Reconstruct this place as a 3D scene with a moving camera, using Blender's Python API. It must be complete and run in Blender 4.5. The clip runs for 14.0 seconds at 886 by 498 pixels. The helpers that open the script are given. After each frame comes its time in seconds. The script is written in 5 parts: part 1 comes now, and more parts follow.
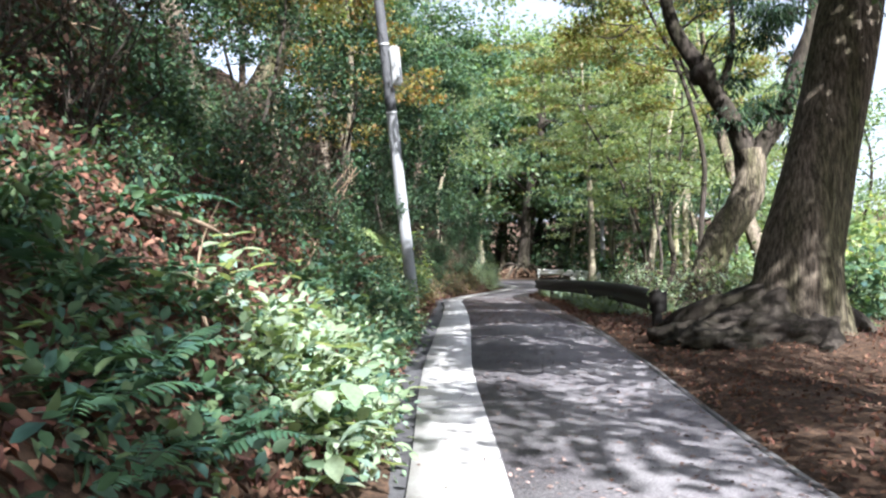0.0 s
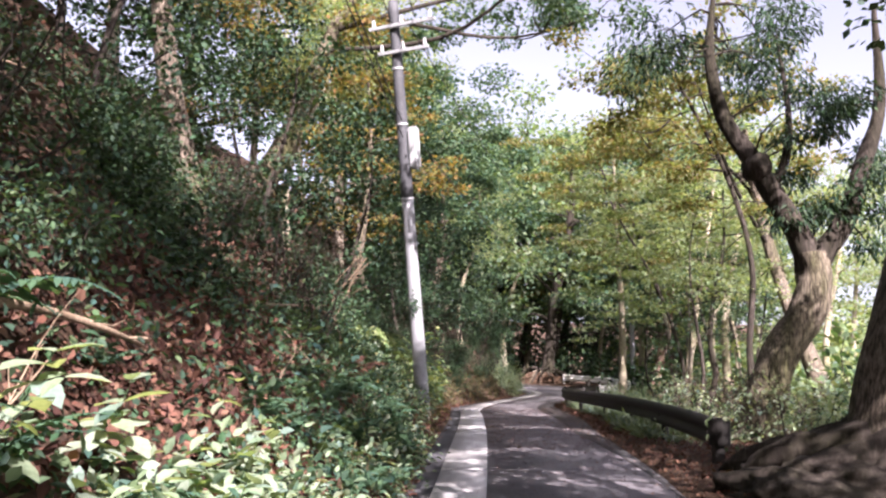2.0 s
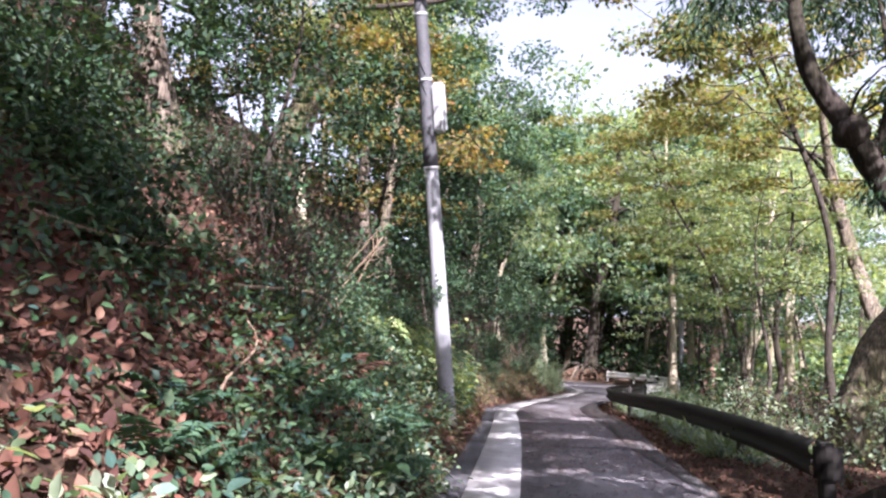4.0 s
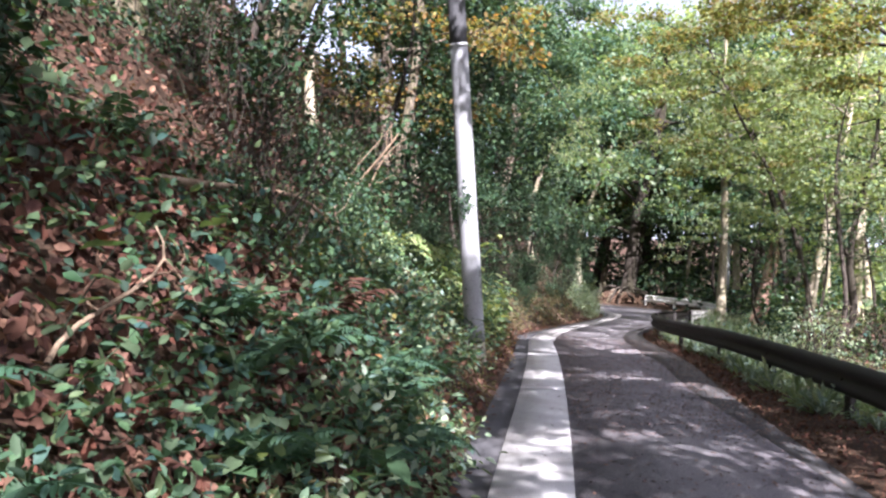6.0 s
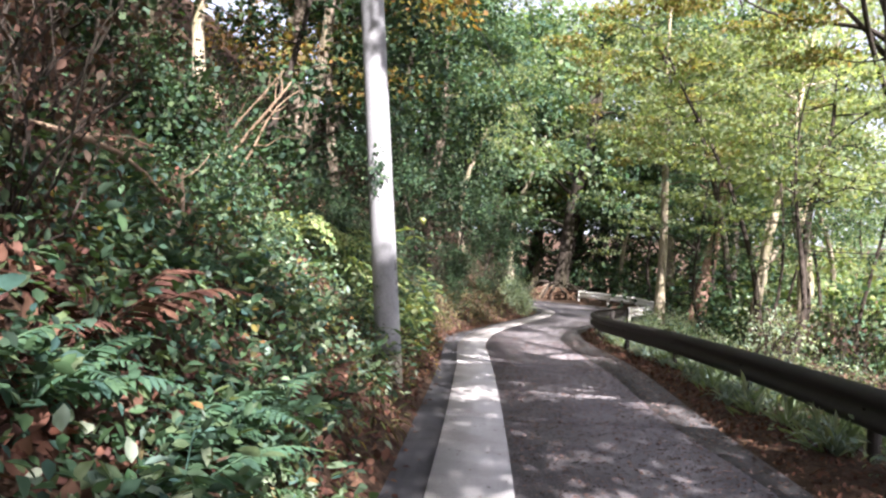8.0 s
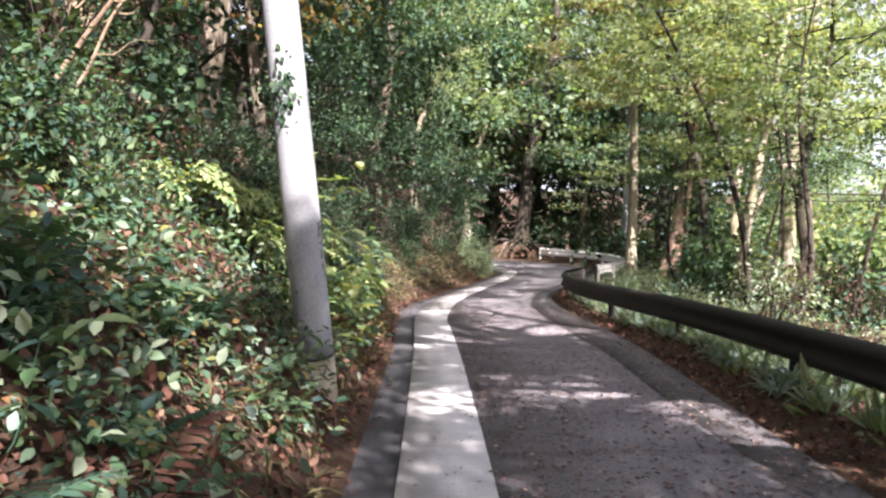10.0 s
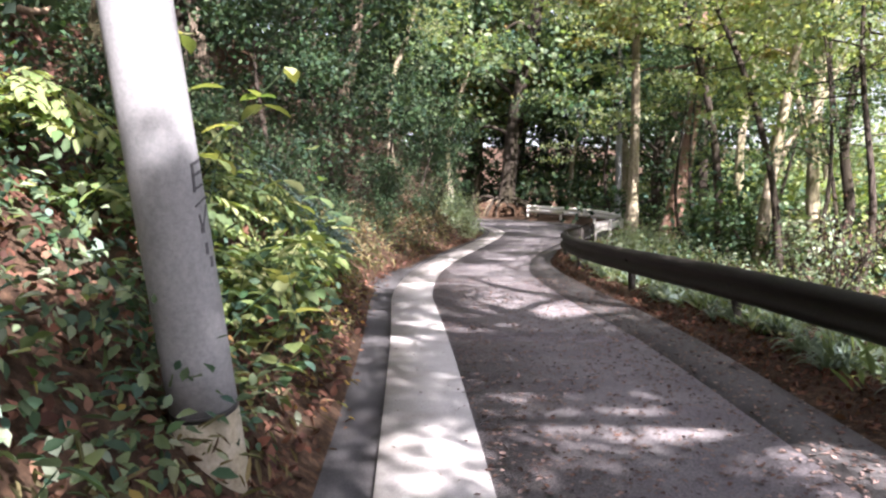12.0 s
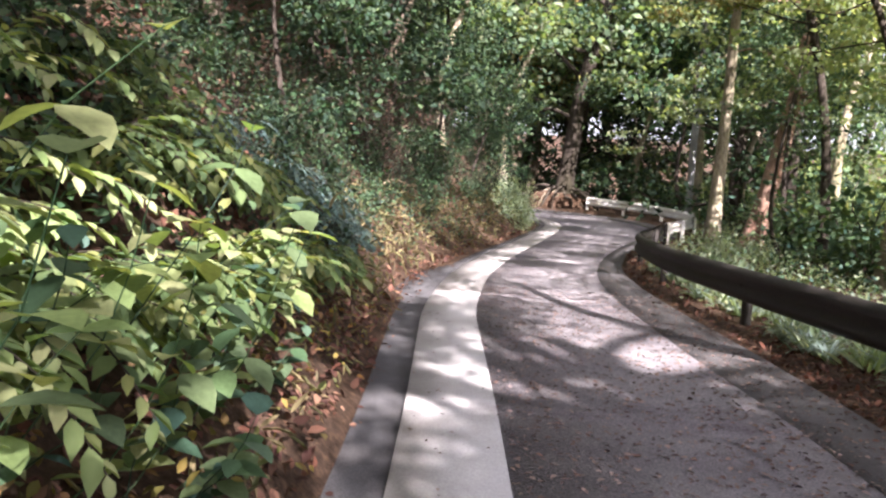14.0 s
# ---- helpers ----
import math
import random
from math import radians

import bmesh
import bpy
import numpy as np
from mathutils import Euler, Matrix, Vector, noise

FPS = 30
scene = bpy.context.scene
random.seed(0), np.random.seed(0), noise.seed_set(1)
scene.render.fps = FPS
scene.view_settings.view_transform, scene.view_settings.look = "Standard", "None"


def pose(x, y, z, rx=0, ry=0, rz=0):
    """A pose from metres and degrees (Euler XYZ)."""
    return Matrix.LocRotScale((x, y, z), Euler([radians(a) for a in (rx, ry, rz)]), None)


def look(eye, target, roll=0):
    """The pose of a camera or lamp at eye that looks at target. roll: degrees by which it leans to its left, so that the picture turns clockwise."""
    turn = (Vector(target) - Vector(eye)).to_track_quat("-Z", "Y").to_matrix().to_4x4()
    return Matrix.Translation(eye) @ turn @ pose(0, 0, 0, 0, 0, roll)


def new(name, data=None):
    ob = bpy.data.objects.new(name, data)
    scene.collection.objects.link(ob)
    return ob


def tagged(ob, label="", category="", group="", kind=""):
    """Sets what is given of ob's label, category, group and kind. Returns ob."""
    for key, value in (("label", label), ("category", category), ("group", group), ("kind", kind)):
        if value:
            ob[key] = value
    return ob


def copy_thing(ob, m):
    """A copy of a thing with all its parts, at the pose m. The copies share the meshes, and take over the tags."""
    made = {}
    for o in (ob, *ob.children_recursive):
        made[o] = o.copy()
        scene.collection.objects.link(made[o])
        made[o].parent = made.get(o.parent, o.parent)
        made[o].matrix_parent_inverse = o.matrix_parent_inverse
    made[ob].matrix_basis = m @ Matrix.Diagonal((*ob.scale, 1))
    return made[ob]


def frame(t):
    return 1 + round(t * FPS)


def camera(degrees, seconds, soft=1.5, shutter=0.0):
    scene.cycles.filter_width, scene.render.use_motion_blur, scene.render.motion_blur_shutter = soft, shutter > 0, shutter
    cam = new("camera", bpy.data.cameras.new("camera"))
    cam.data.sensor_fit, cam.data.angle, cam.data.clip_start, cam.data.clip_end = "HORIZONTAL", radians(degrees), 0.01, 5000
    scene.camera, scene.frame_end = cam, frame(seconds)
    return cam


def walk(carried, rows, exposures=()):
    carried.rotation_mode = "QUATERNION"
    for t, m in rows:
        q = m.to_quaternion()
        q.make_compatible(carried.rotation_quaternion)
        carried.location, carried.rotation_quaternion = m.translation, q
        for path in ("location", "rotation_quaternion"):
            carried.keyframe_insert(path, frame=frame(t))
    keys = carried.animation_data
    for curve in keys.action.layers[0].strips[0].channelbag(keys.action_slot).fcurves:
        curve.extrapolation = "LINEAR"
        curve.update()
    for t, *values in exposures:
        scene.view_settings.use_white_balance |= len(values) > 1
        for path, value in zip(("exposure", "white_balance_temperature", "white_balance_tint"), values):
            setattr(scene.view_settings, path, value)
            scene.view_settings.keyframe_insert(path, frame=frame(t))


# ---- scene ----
cam = camera(60.6, 14.0, soft=2.4)
PATH = [
    (0, (0.691, 0.224, 1.123), (0.606, 2.221, 1.188), -1.3),
    (0.5, (0.715, 0.74, 1.187), (0.565, 2.733, 1.117), 2.8),
    (1, (0.627, 1.32, 1.304), (0.546, 3.315, 1.42), 3.2),
    (1.5, (0.717, 2.004, 1.355), (0.483, 3.954, 1.729), 2.6),
    (2, (0.728, 2.569, 1.365), (0.582, 4.538, 1.685), 0.9),
    (2.5, (0.775, 3.194, 1.334), (0.563, 5.166, 1.588), 0.7),
    (3, (0.805, 3.848, 1.392), (0.583, 5.81, 1.71), 2.0),
    (5.5, (0.536, 7.431, 1.593), (0.231, 9.402, 1.741), 1.3),
    (6, (0.446, 8.136, 1.613), (0.118, 10.107, 1.697), 2.7),
    (6.5, (0.42, 8.922, 1.615), (0.087, 10.892, 1.712), 3.5),
    (7, (0.377, 9.576, 1.61), (0.042, 11.544, 1.732), 3.2),
    (7.5, (0.377, 10.323, 1.639), (0.218, 12.316, 1.694), 2.4),
    (8, (0.316, 10.978, 1.645), (0.169, 12.971, 1.721), 3.2),
    (8.5, (0.316, 11.782, 1.649), (0.241, 13.78, 1.688), 2.6),
    (11, (0.073, 15.521, 1.716), (0.072, 17.521, 1.682), 0.1),
    (11.5, (0.112, 16.315, 1.681), (0.131, 18.314, 1.616), -0.6),
    (12, (0.072, 17.214, 1.678), (0.104, 19.21, 1.545), 0.1),
    (12.5, (0.107, 18.039, 1.67), (0.069, 20.035, 1.54), -0.1),
    (13, (0.119, 18.93, 1.663), (-0.017, 20.925, 1.612), 1.3),
    (13.5, (0.134, 19.729, 1.691), (0.017, 21.724, 1.608), 1.8),
    (14, (0.054, 20.591, 1.686), (-0.036, 22.581, 1.506), 3.8),
]
walk(cam, [(t, look(eye, target, roll)) for t, eye, target, roll in PATH], [(0, 2.37, 5800, 12), (1.3, 2.15, 6500, 26), (2.4, 2.4, 6100, 30), (5.5, 2.52, 5850, 27), (7, 2.58, 6100, 19), (8, 2.64, 6250, 22), (11, 2.64, 6300, 24), (14, 2.75, 6350, 26)])

# ---- world, sun ----
SUN_AZ, SUN_EL = (0.40, -0.917), radians(39)
world = bpy.data.worlds.new("sky")
scene.world = world
world.use_nodes = True
wn = world.node_tree
sky = wn.nodes.new("ShaderNodeTexSky")
sky.sky_type, sky.sun_disc = "NISHITA", False
sky.air_density, sky.dust_density, sky.ozone_density = 0.8, 3.0, 0.5
sky.sun_elevation, sky.sun_rotation = SUN_EL, math.atan2(SUN_AZ[0], SUN_AZ[1])
wn.nodes["Background"].inputs["Strength"].default_value = 0.077
haze = wn.nodes.new("ShaderNodeHueSaturation")
haze.inputs["Saturation"].default_value = 0.4
wn.links.new(sky.outputs["Color"], haze.inputs["Color"])
wn.links.new(haze.outputs["Color"], wn.nodes["Background"].inputs["Color"])
sun_data = bpy.data.lights.new("sun", "SUN")
sun_data.energy, sun_data.angle, sun_data.color = 5.0, radians(0.53), (1.0, 0.95, 0.86)
sun = new("sun", sun_data)
to_sun = Vector((SUN_AZ[0] * math.cos(SUN_EL), SUN_AZ[1] * math.cos(SUN_EL), math.sin(SUN_EL)))
sun.matrix_world = look(tuple(to_sun * 60), (0, 0, 0))

# ---- materials ----
rng = np.random.default_rng(7)


def material(name, rough=0.8, metal=0.0):
    m = bpy.data.materials.new(name)
    m.use_nodes = True
    nt = m.node_tree
    b = nt.nodes["Principled BSDF"]
    b.inputs["Roughness"].default_value = rough
    b.inputs["Metallic"].default_value = metal
    return m, nt, b


def ramp(nt, source, stops):
    r = nt.nodes.new("ShaderNodeValToRGB")
    while len(r.color_ramp.elements) < len(stops):
        r.color_ramp.elements.new(0.5)
    for e, (p, c) in zip(r.color_ramp.elements, stops):
        e.position, e.color = p, (*c, 1)
    nt.links.new(source, r.inputs["Fac"])
    return r.outputs["Color"]


def noise_at(nt, scale, detail=6, stretch=(1, 1, 1), rough=0.6):
    tc, mp, n = nt.nodes.new("ShaderNodeTexCoord"), nt.nodes.new("ShaderNodeMapping"), nt.nodes.new("ShaderNodeTexNoise")
    mp.inputs["Scale"].default_value = stretch
    n.inputs["Scale"].default_value, n.inputs["Detail"].default_value, n.inputs["Roughness"].default_value = scale, detail, rough
    nt.links.new(tc.outputs["Object"], mp.inputs["Vector"])
    nt.links.new(mp.outputs["Vector"], n.inputs["Vector"])
    return n.outputs["Fac"]


def mixed(nt, mode, fac, a, b):
    x = nt.nodes.new("ShaderNodeMix")
    x.data_type, x.blend_type = "RGBA", mode
    for slot, v in ((x.inputs[0], fac), (x.inputs[6], a), (x.inputs[7], b)):
        if isinstance(v, (int, float)):
            slot.default_value = v
        elif isinstance(v, tuple):
            slot.default_value = (*v, 1)
        else:
            nt.links.new(v, slot)
    return x.outputs[2]


def bumped(nt, b, height, strength, distance):
    n = nt.nodes.new("ShaderNodeBump")
    n.inputs["Strength"].default_value, n.inputs["Distance"].default_value = strength, distance
    nt.links.new(height, n.inputs["Height"])
    nt.links.new(n.outputs["Normal"], b.inputs["Normal"])


def surface(name, fine, coarse, stops, tint, rough=0.85, bump=0.5, depth=0.01, stretch=(1, 1, 1), metal=0.0):
    """Two scales of noise: the fine one runs through the ramp, the coarse one blotches it with the tint."""
    m, nt, b = material(name, rough, metal)
    if rough > 0.8:
        b.inputs["Specular IOR Level"].default_value = 0.15
    f = noise_at(nt, fine, 8, stretch, 0.7)
    c = noise_at(nt, coarse, 4, stretch)
    col = ramp(nt, f, stops)
    mask = ramp(nt, c, [(0.42, (0, 0, 0)), (0.66, (1, 1, 1))])
    col = mixed(nt, "MULTIPLY", mask, col, tint)
    nt.links.new(col, b.inputs["Base Color"])
    bumped(nt, b, f, bump, depth)
    return m


def foliage(name, colours, glow=0.35, rough=0.45, blue=1.6):
    """Leaf: each leaf takes its own colour, and lets some light through."""
    m, nt, b = material(name, rough + 0.12)
    b.inputs["Specular IOR Level"].default_value = 0.15
    geo, info = nt.nodes.new("ShaderNodeNewGeometry"), nt.nodes.new("ShaderNodeObjectInfo")
    add = nt.nodes.new("ShaderNodeMath")
    add.operation = "FRACT"
    su = nt.nodes.new("ShaderNodeMath")
    nt.links.new(geo.outputs["Random Per Island"], su.inputs[0])
    nt.links.new(info.outputs["Random"], su.inputs[1])
    nt.links.new(su.outputs[0], add.inputs[0])
    stops = [(i / max(1, len(colours) - 1), (c[0], c[1] * 0.865, c[2] * blue)) for i, c in enumerate(colours)]
    col = ramp(nt, add.outputs[0], stops)
    blotch = ramp(nt, noise_at(nt, 9, 3), [(0.3, (0.72, 0.74, 0.7)), (0.7, (1, 1, 1))])
    col = mixed(nt, "MULTIPLY", 1.0, col, blotch)
    nt.links.new(col, b.inputs["Base Color"])
    tr, mx = nt.nodes.new("ShaderNodeBsdfTranslucent"), nt.nodes.new("ShaderNodeMixShader")
    warm = mixed(nt, "MULTIPLY", 1.0, col, (1.5, 1.45, 0.6))
    nt.links.new(warm, tr.inputs["Color"])
    mx.inputs[0].default_value = glow
    nt.links.new(b.outputs[0], mx.inputs[1])
    nt.links.new(tr.outputs[0], mx.inputs[2])
    nt.links.new(mx.outputs[0], nt.nodes["Material Output"].inputs["Surface"])
    return m


ROAD = surface("worn_concrete", 55, 0.9, [(0.3, (0.08, 0.075, 0.08)), (0.5, (0.175, 0.166, 0.175)), (0.72, (0.32, 0.305, 0.315))], (0.68, 0.66, 0.69), 0.9, 1.0, 0.015)
STRIP = surface("pale_concrete", 60, 1.3, [(0.25, (0.28, 0.275, 0.275)), (0.5, (0.4, 0.395, 0.395)), (0.75, (0.5, 0.495, 0.49))], (0.8, 0.78, 0.76), 0.85, 0.35, 0.004)
# darker copy of the pale concrete: shade on the far panels put into colour
STRIP_SHADED = surface("shaded_concrete", 60, 1.3, [(0.25, (0.16, 0.155, 0.155)), (0.5, (0.25, 0.243, 0.24)), (0.75, (0.33, 0.32, 0.31))], (0.75, 0.72, 0.7), 0.88, 0.4, 0.005)
ASPHALT = surface("dark_asphalt", 90, 1.5, [(0.3, (0.03, 0.03, 0.033)), (0.55, (0.075, 0.075, 0.08)), (0.8, (0.15, 0.148, 0.15))], (0.7, 0.68, 0.66), 0.9, 0.8, 0.006)
TARMAC = surface("grey_tarmac", 90, 1.5, [(0.3, (0.05, 0.048, 0.05)), (0.55, (0.11, 0.107, 0.11)), (0.8, (0.21, 0.204, 0.205))], (0.75, 0.73, 0.72), 0.9, 0.8, 0.006)
SOIL = surface("forest_soil", 14, 0.8, [(0.3, (0.02, 0.013, 0.009)), (0.5, (0.06, 0.038, 0.026)), (0.72, (0.15, 0.092, 0.06))], (0.55, 0.5, 0.42), 0.95, 1.0, 0.05)
BARK = surface("brown_bark", 24, 1.3, [(0.36, (0.025, 0.021, 0.016)), (0.5, (0.115, 0.094, 0.073)), (0.68, (0.29, 0.24, 0.19))], (0.42, 0.5, 0.3), 0.95, 1.0, 0.05, (1, 1, 0.16))
BARK_RED = surface("reddish_peeling_bark", 20, 2.0, [(0.3, (0.1, 0.06, 0.045)), (0.55, (0.3, 0.2, 0.155)), (0.78, (0.5, 0.4, 0.33))], (0.5, 0.42, 0.38), 0.9, 0.9, 0.03, (1, 1, 0.3))
BARK_DARK = surface("dark_bark", 18, 2.0, [(0.3, (0.014, 0.012, 0.01)), (0.55, (0.045, 0.037, 0.031)), (0.75, (0.105, 0.09, 0.075))], (0.6, 0.65, 0.5), 0.95, 1.0, 0.03, (1, 1, 0.2))
BARK_PALE = surface("pale_bark", 20, 2.2, [(0.3, (0.13, 0.11, 0.085)), (0.55, (0.3, 0.26, 0.2)), (0.78, (0.5, 0.45, 0.37))], (0.55, 0.6, 0.42), 0.9, 0.8, 0.02, (1, 1, 0.3))
DEAD = surface("dead_wood", 30, 3.0, [(0.3, (0.11, 0.08, 0.055)), (0.55, (0.27, 0.2, 0.14)), (0.8, (0.43, 0.34, 0.25))], (0.6, 0.58, 0.55), 0.9, 0.7, 0.01, (1, 1, 0.3))
POLE = surface("grey_pole_concrete", 40, 2.0, [(0.3, (0.18, 0.186, 0.197)), (0.55, (0.25, 0.257, 0.27)), (0.8, (0.32, 0.326, 0.338))], (0.82, 0.82, 0.82), 0.6, 0.25, 0.002)
POLE_FOOT = surface("bare_concrete_foot", 40, 3.0, [(0.3, (0.24, 0.22, 0.17)), (0.55, (0.36, 0.33, 0.27)), (0.8, (0.45, 0.42, 0.35))], (0.7, 0.68, 0.55), 0.85, 0.4, 0.004)
POLE_DARK = surface("stained_pole_top", 30, 2.0, [(0.3, (0.03, 0.032, 0.036)), (0.55, (0.06, 0.062, 0.068)), (0.8, (0.1, 0.1, 0.105))], (0.7, 0.7, 0.7), 0.7, 0.3, 0.003)
INK = surface("worn_grey_paint", 60, 6, [(0.3, (0.05, 0.052, 0.06)), (0.7, (0.09, 0.092, 0.1))], (0.8, 0.8, 0.8), 0.8, 0.2, 0.001)
BLACK = surface("black_rubber", 60, 4, [(0.3, (0.012, 0.012, 0.013)), (0.7, (0.03, 0.03, 0.032))], (0.8, 0.8, 0.8), 0.6, 0.2, 0.001)
STEEL_DARK = surface("weathered_brown_steel", 25, 2.0, [(0.3, (0.007, 0.006, 0.005)), (0.55, (0.016, 0.013, 0.011)), (0.8, (0.045, 0.035, 0.028))], (0.65, 0.6, 0.55), 0.68, 0.4, 0.003)
STEEL_WHITE = surface("white_painted_steel", 25, 2.0, [(0.25, (0.5, 0.5, 0.48)), (0.5, (0.74, 0.74, 0.72)), (0.8, (0.8, 0.8, 0.79))], (0.8, 0.78, 0.72), 0.4, 0.15, 0.002)
STEEL_GREY = surface("galvanised_steel", 30, 2.0, [(0.3, (0.3, 0.31, 0.32)), (0.7, (0.5, 0.51, 0.52))], (0.8, 0.8, 0.8), 0.45, 0.2, 0.002, metal=0.3)
LEAF_DARK = foliage("dark_green_leaf", [(0.018, 0.04, 0.024), (0.035, 0.075, 0.042), (0.03, 0.085, 0.03), (0.07, 0.12, 0.05), (0.022, 0.05, 0.03)], 0.22, 0.45, 1.05)
LEAF_MID = foliage("green_leaf", [(0.045, 0.1, 0.035), (0.07, 0.15, 0.04), (0.04, 0.1, 0.055), (0.11, 0.18, 0.05), (0.06, 0.11, 0.04)], 0.35, 0.45, 1.5)
LEAF_TEAL = foliage("blue_green_leaf", [(0.05, 0.11, 0.07), (0.09, 0.17, 0.11), (0.07, 0.14, 0.1), (0.12, 0.19, 0.1)], 0.3, 0.4, 1.3)
LEAF_BUSH = foliage("bush_leaf", [(0.07, 0.135, 0.05), (0.13, 0.21, 0.065), (0.09, 0.17, 0.07), (0.22, 0.27, 0.08)], 0.45, 0.45, 1.1)
WITHER = foliage("withered_leaf", [(0.05, 0.035, 0.025), (0.09, 0.06, 0.04), (0.035, 0.04, 0.025), (0.13, 0.09, 0.06)], 0.15, 0.7, 1.0)
# on the bank this paler leaf colour stands in for sunlight on the plants
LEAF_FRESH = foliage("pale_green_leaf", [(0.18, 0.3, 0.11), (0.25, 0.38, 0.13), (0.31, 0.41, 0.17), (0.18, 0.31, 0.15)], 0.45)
LEAF_WOOD = foliage("wood_leaf", [(0.1, 0.2, 0.06), (0.15, 0.27, 0.08), (0.2, 0.3, 0.1), (0.08, 0.16, 0.06), (0.24, 0.32, 0.12)], 0.5)
LEAF_LIME = foliage("yellow_green_leaf", [(0.15, 0.25, 0.08), (0.22, 0.34, 0.11), (0.26, 0.35, 0.12), (0.16, 0.27, 0.09), (0.29, 0.33, 0.12)], 0.6)
LEAF_OLIVE = foliage("olive_leaf", [(0.1, 0.15, 0.04), (0.15, 0.2, 0.05), (0.19, 0.22, 0.06), (0.2, 0.16, 0.05), (0.11, 0.17, 0.05)], 0.5, 0.45, 1.3)
LEAF_KUDZU = foliage("yellow_green_broad_leaf", [(0.16, 0.28, 0.08), (0.24, 0.36, 0.11), (0.3, 0.37, 0.14), (0.11, 0.22, 0.07)], 0.42, 0.45, 1.2)
LEAF_GOLD = foliage("autumn_leaf", [(0.28, 0.23, 0.06), (0.17, 0.2, 0.06), (0.12, 0.15, 0.05), (0.26, 0.16, 0.06), (0.1, 0.14, 0.05), (0.18, 0.11, 0.05)], 0.45, 0.5, 1.0)
FERN = foliage("fern_green", [(0.05, 0.13, 0.06), (0.08, 0.17, 0.07), (0.055, 0.13, 0.08)], 0.35, 0.45, 1.2)
LITTER = foliage("dead_leaf", [(0.065, 0.036, 0.022), (0.115, 0.066, 0.042), (0.15, 0.082, 0.052), (0.2, 0.135, 0.08), (0.085, 0.046, 0.034), (0.045, 0.027, 0.02), (0.13, 0.06, 0.035)], 0.12, 0.7, 1.0)
CHIPS = foliage("trodden_leaf_bits", [(0.035, 0.03, 0.028), (0.24, 0.2, 0.16), (0.06, 0.05, 0.045), (0.36, 0.31, 0.25), (0.15, 0.1, 0.07), (0.045, 0.04, 0.036)], 0.05, 0.8, 1.0)
LEAF_STRAP = foliage("strap_leaf", [(0.17, 0.27, 0.16), (0.23, 0.34, 0.22), (0.14, 0.24, 0.14)], 0.35, 0.35, 1.3)
STRAW = foliage("dry_grass", [(0.12, 0.115, 0.055), (0.19, 0.18, 0.085), (0.085, 0.11, 0.045), (0.09, 0.07, 0.045)], 0.25, 0.7, 1.0)

# ---- building helpers ----


def mesh_from(name, verts, faces, mat, smooth=False):
    verts, faces = np.asarray(verts, dtype=np.float32), np.asarray(faces, dtype=np.int32)
    me = bpy.data.meshes.new(name)
    me.vertices.add(len(verts))
    me.vertices.foreach_set("co", verts.ravel())
    me.loops.add(faces.size)
    me.loops.foreach_set("vertex_index", faces.ravel())
    me.polygons.add(len(faces))
    me.polygons.foreach_set("loop_start", np.arange(0, faces.size, faces.shape[1], dtype=np.int32))
    me.update(calc_edges=True)
    if smooth:
        me.shade_smooth()
    me.materials.append(mat)
    return me


def put_mesh(name, me, parent=None, label="", at=None):
    ob = new(name, me)
    if parent is not None:
        ob.parent = parent
    if at is not None:
        ob.matrix_basis = at
    return tagged(ob, label=label)


def part(name, bm, mat, parent=None, label=""):
    me = bpy.data.meshes.new(name)
    bm.to_mesh(me)
    bm.free()
    me.materials.append(mat)
    return put_mesh(name, me, parent, label)


def thing(name, label, category, at=(0, 0, 0), group="", kind=""):
    ob = new(name)
    ob.empty_display_size = 0.2
    ob.location = at
    return tagged(ob, label, category, group, kind)


def box_bm(sx, sy, sz, m=Matrix.Identity(4), bevel=0.0):
    bm = bmesh.new()
    bmesh.ops.create_cube(bm, size=1, matrix=m @ Matrix.Diagonal((sx, sy, sz, 1)))
    if bevel:
        bmesh.ops.bevel(bm, geom=list(bm.edges), offset=bevel, segments=2, affect="EDGES")
    return bm


def catmull(points, steps):
    p = np.array(points, float)
    p = np.vstack([2 * p[0] - p[1], p, 2 * p[-1] - p[-2]])
    out = []
    for i in range(1, len(p) - 2):
        for k in range(steps):
            t = k / steps
            out.append(0.5 * (2 * p[i] + (p[i + 1] - p[i - 1]) * t + (2 * p[i - 1] - 5 * p[i] + 4 * p[i + 1] - p[i + 2]) * t ** 2
                              + (3 * p[i] - p[i - 1] - 3 * p[i + 1] + p[i + 2]) * t ** 3))
    out.append(p[-2])
    return np.array(out)


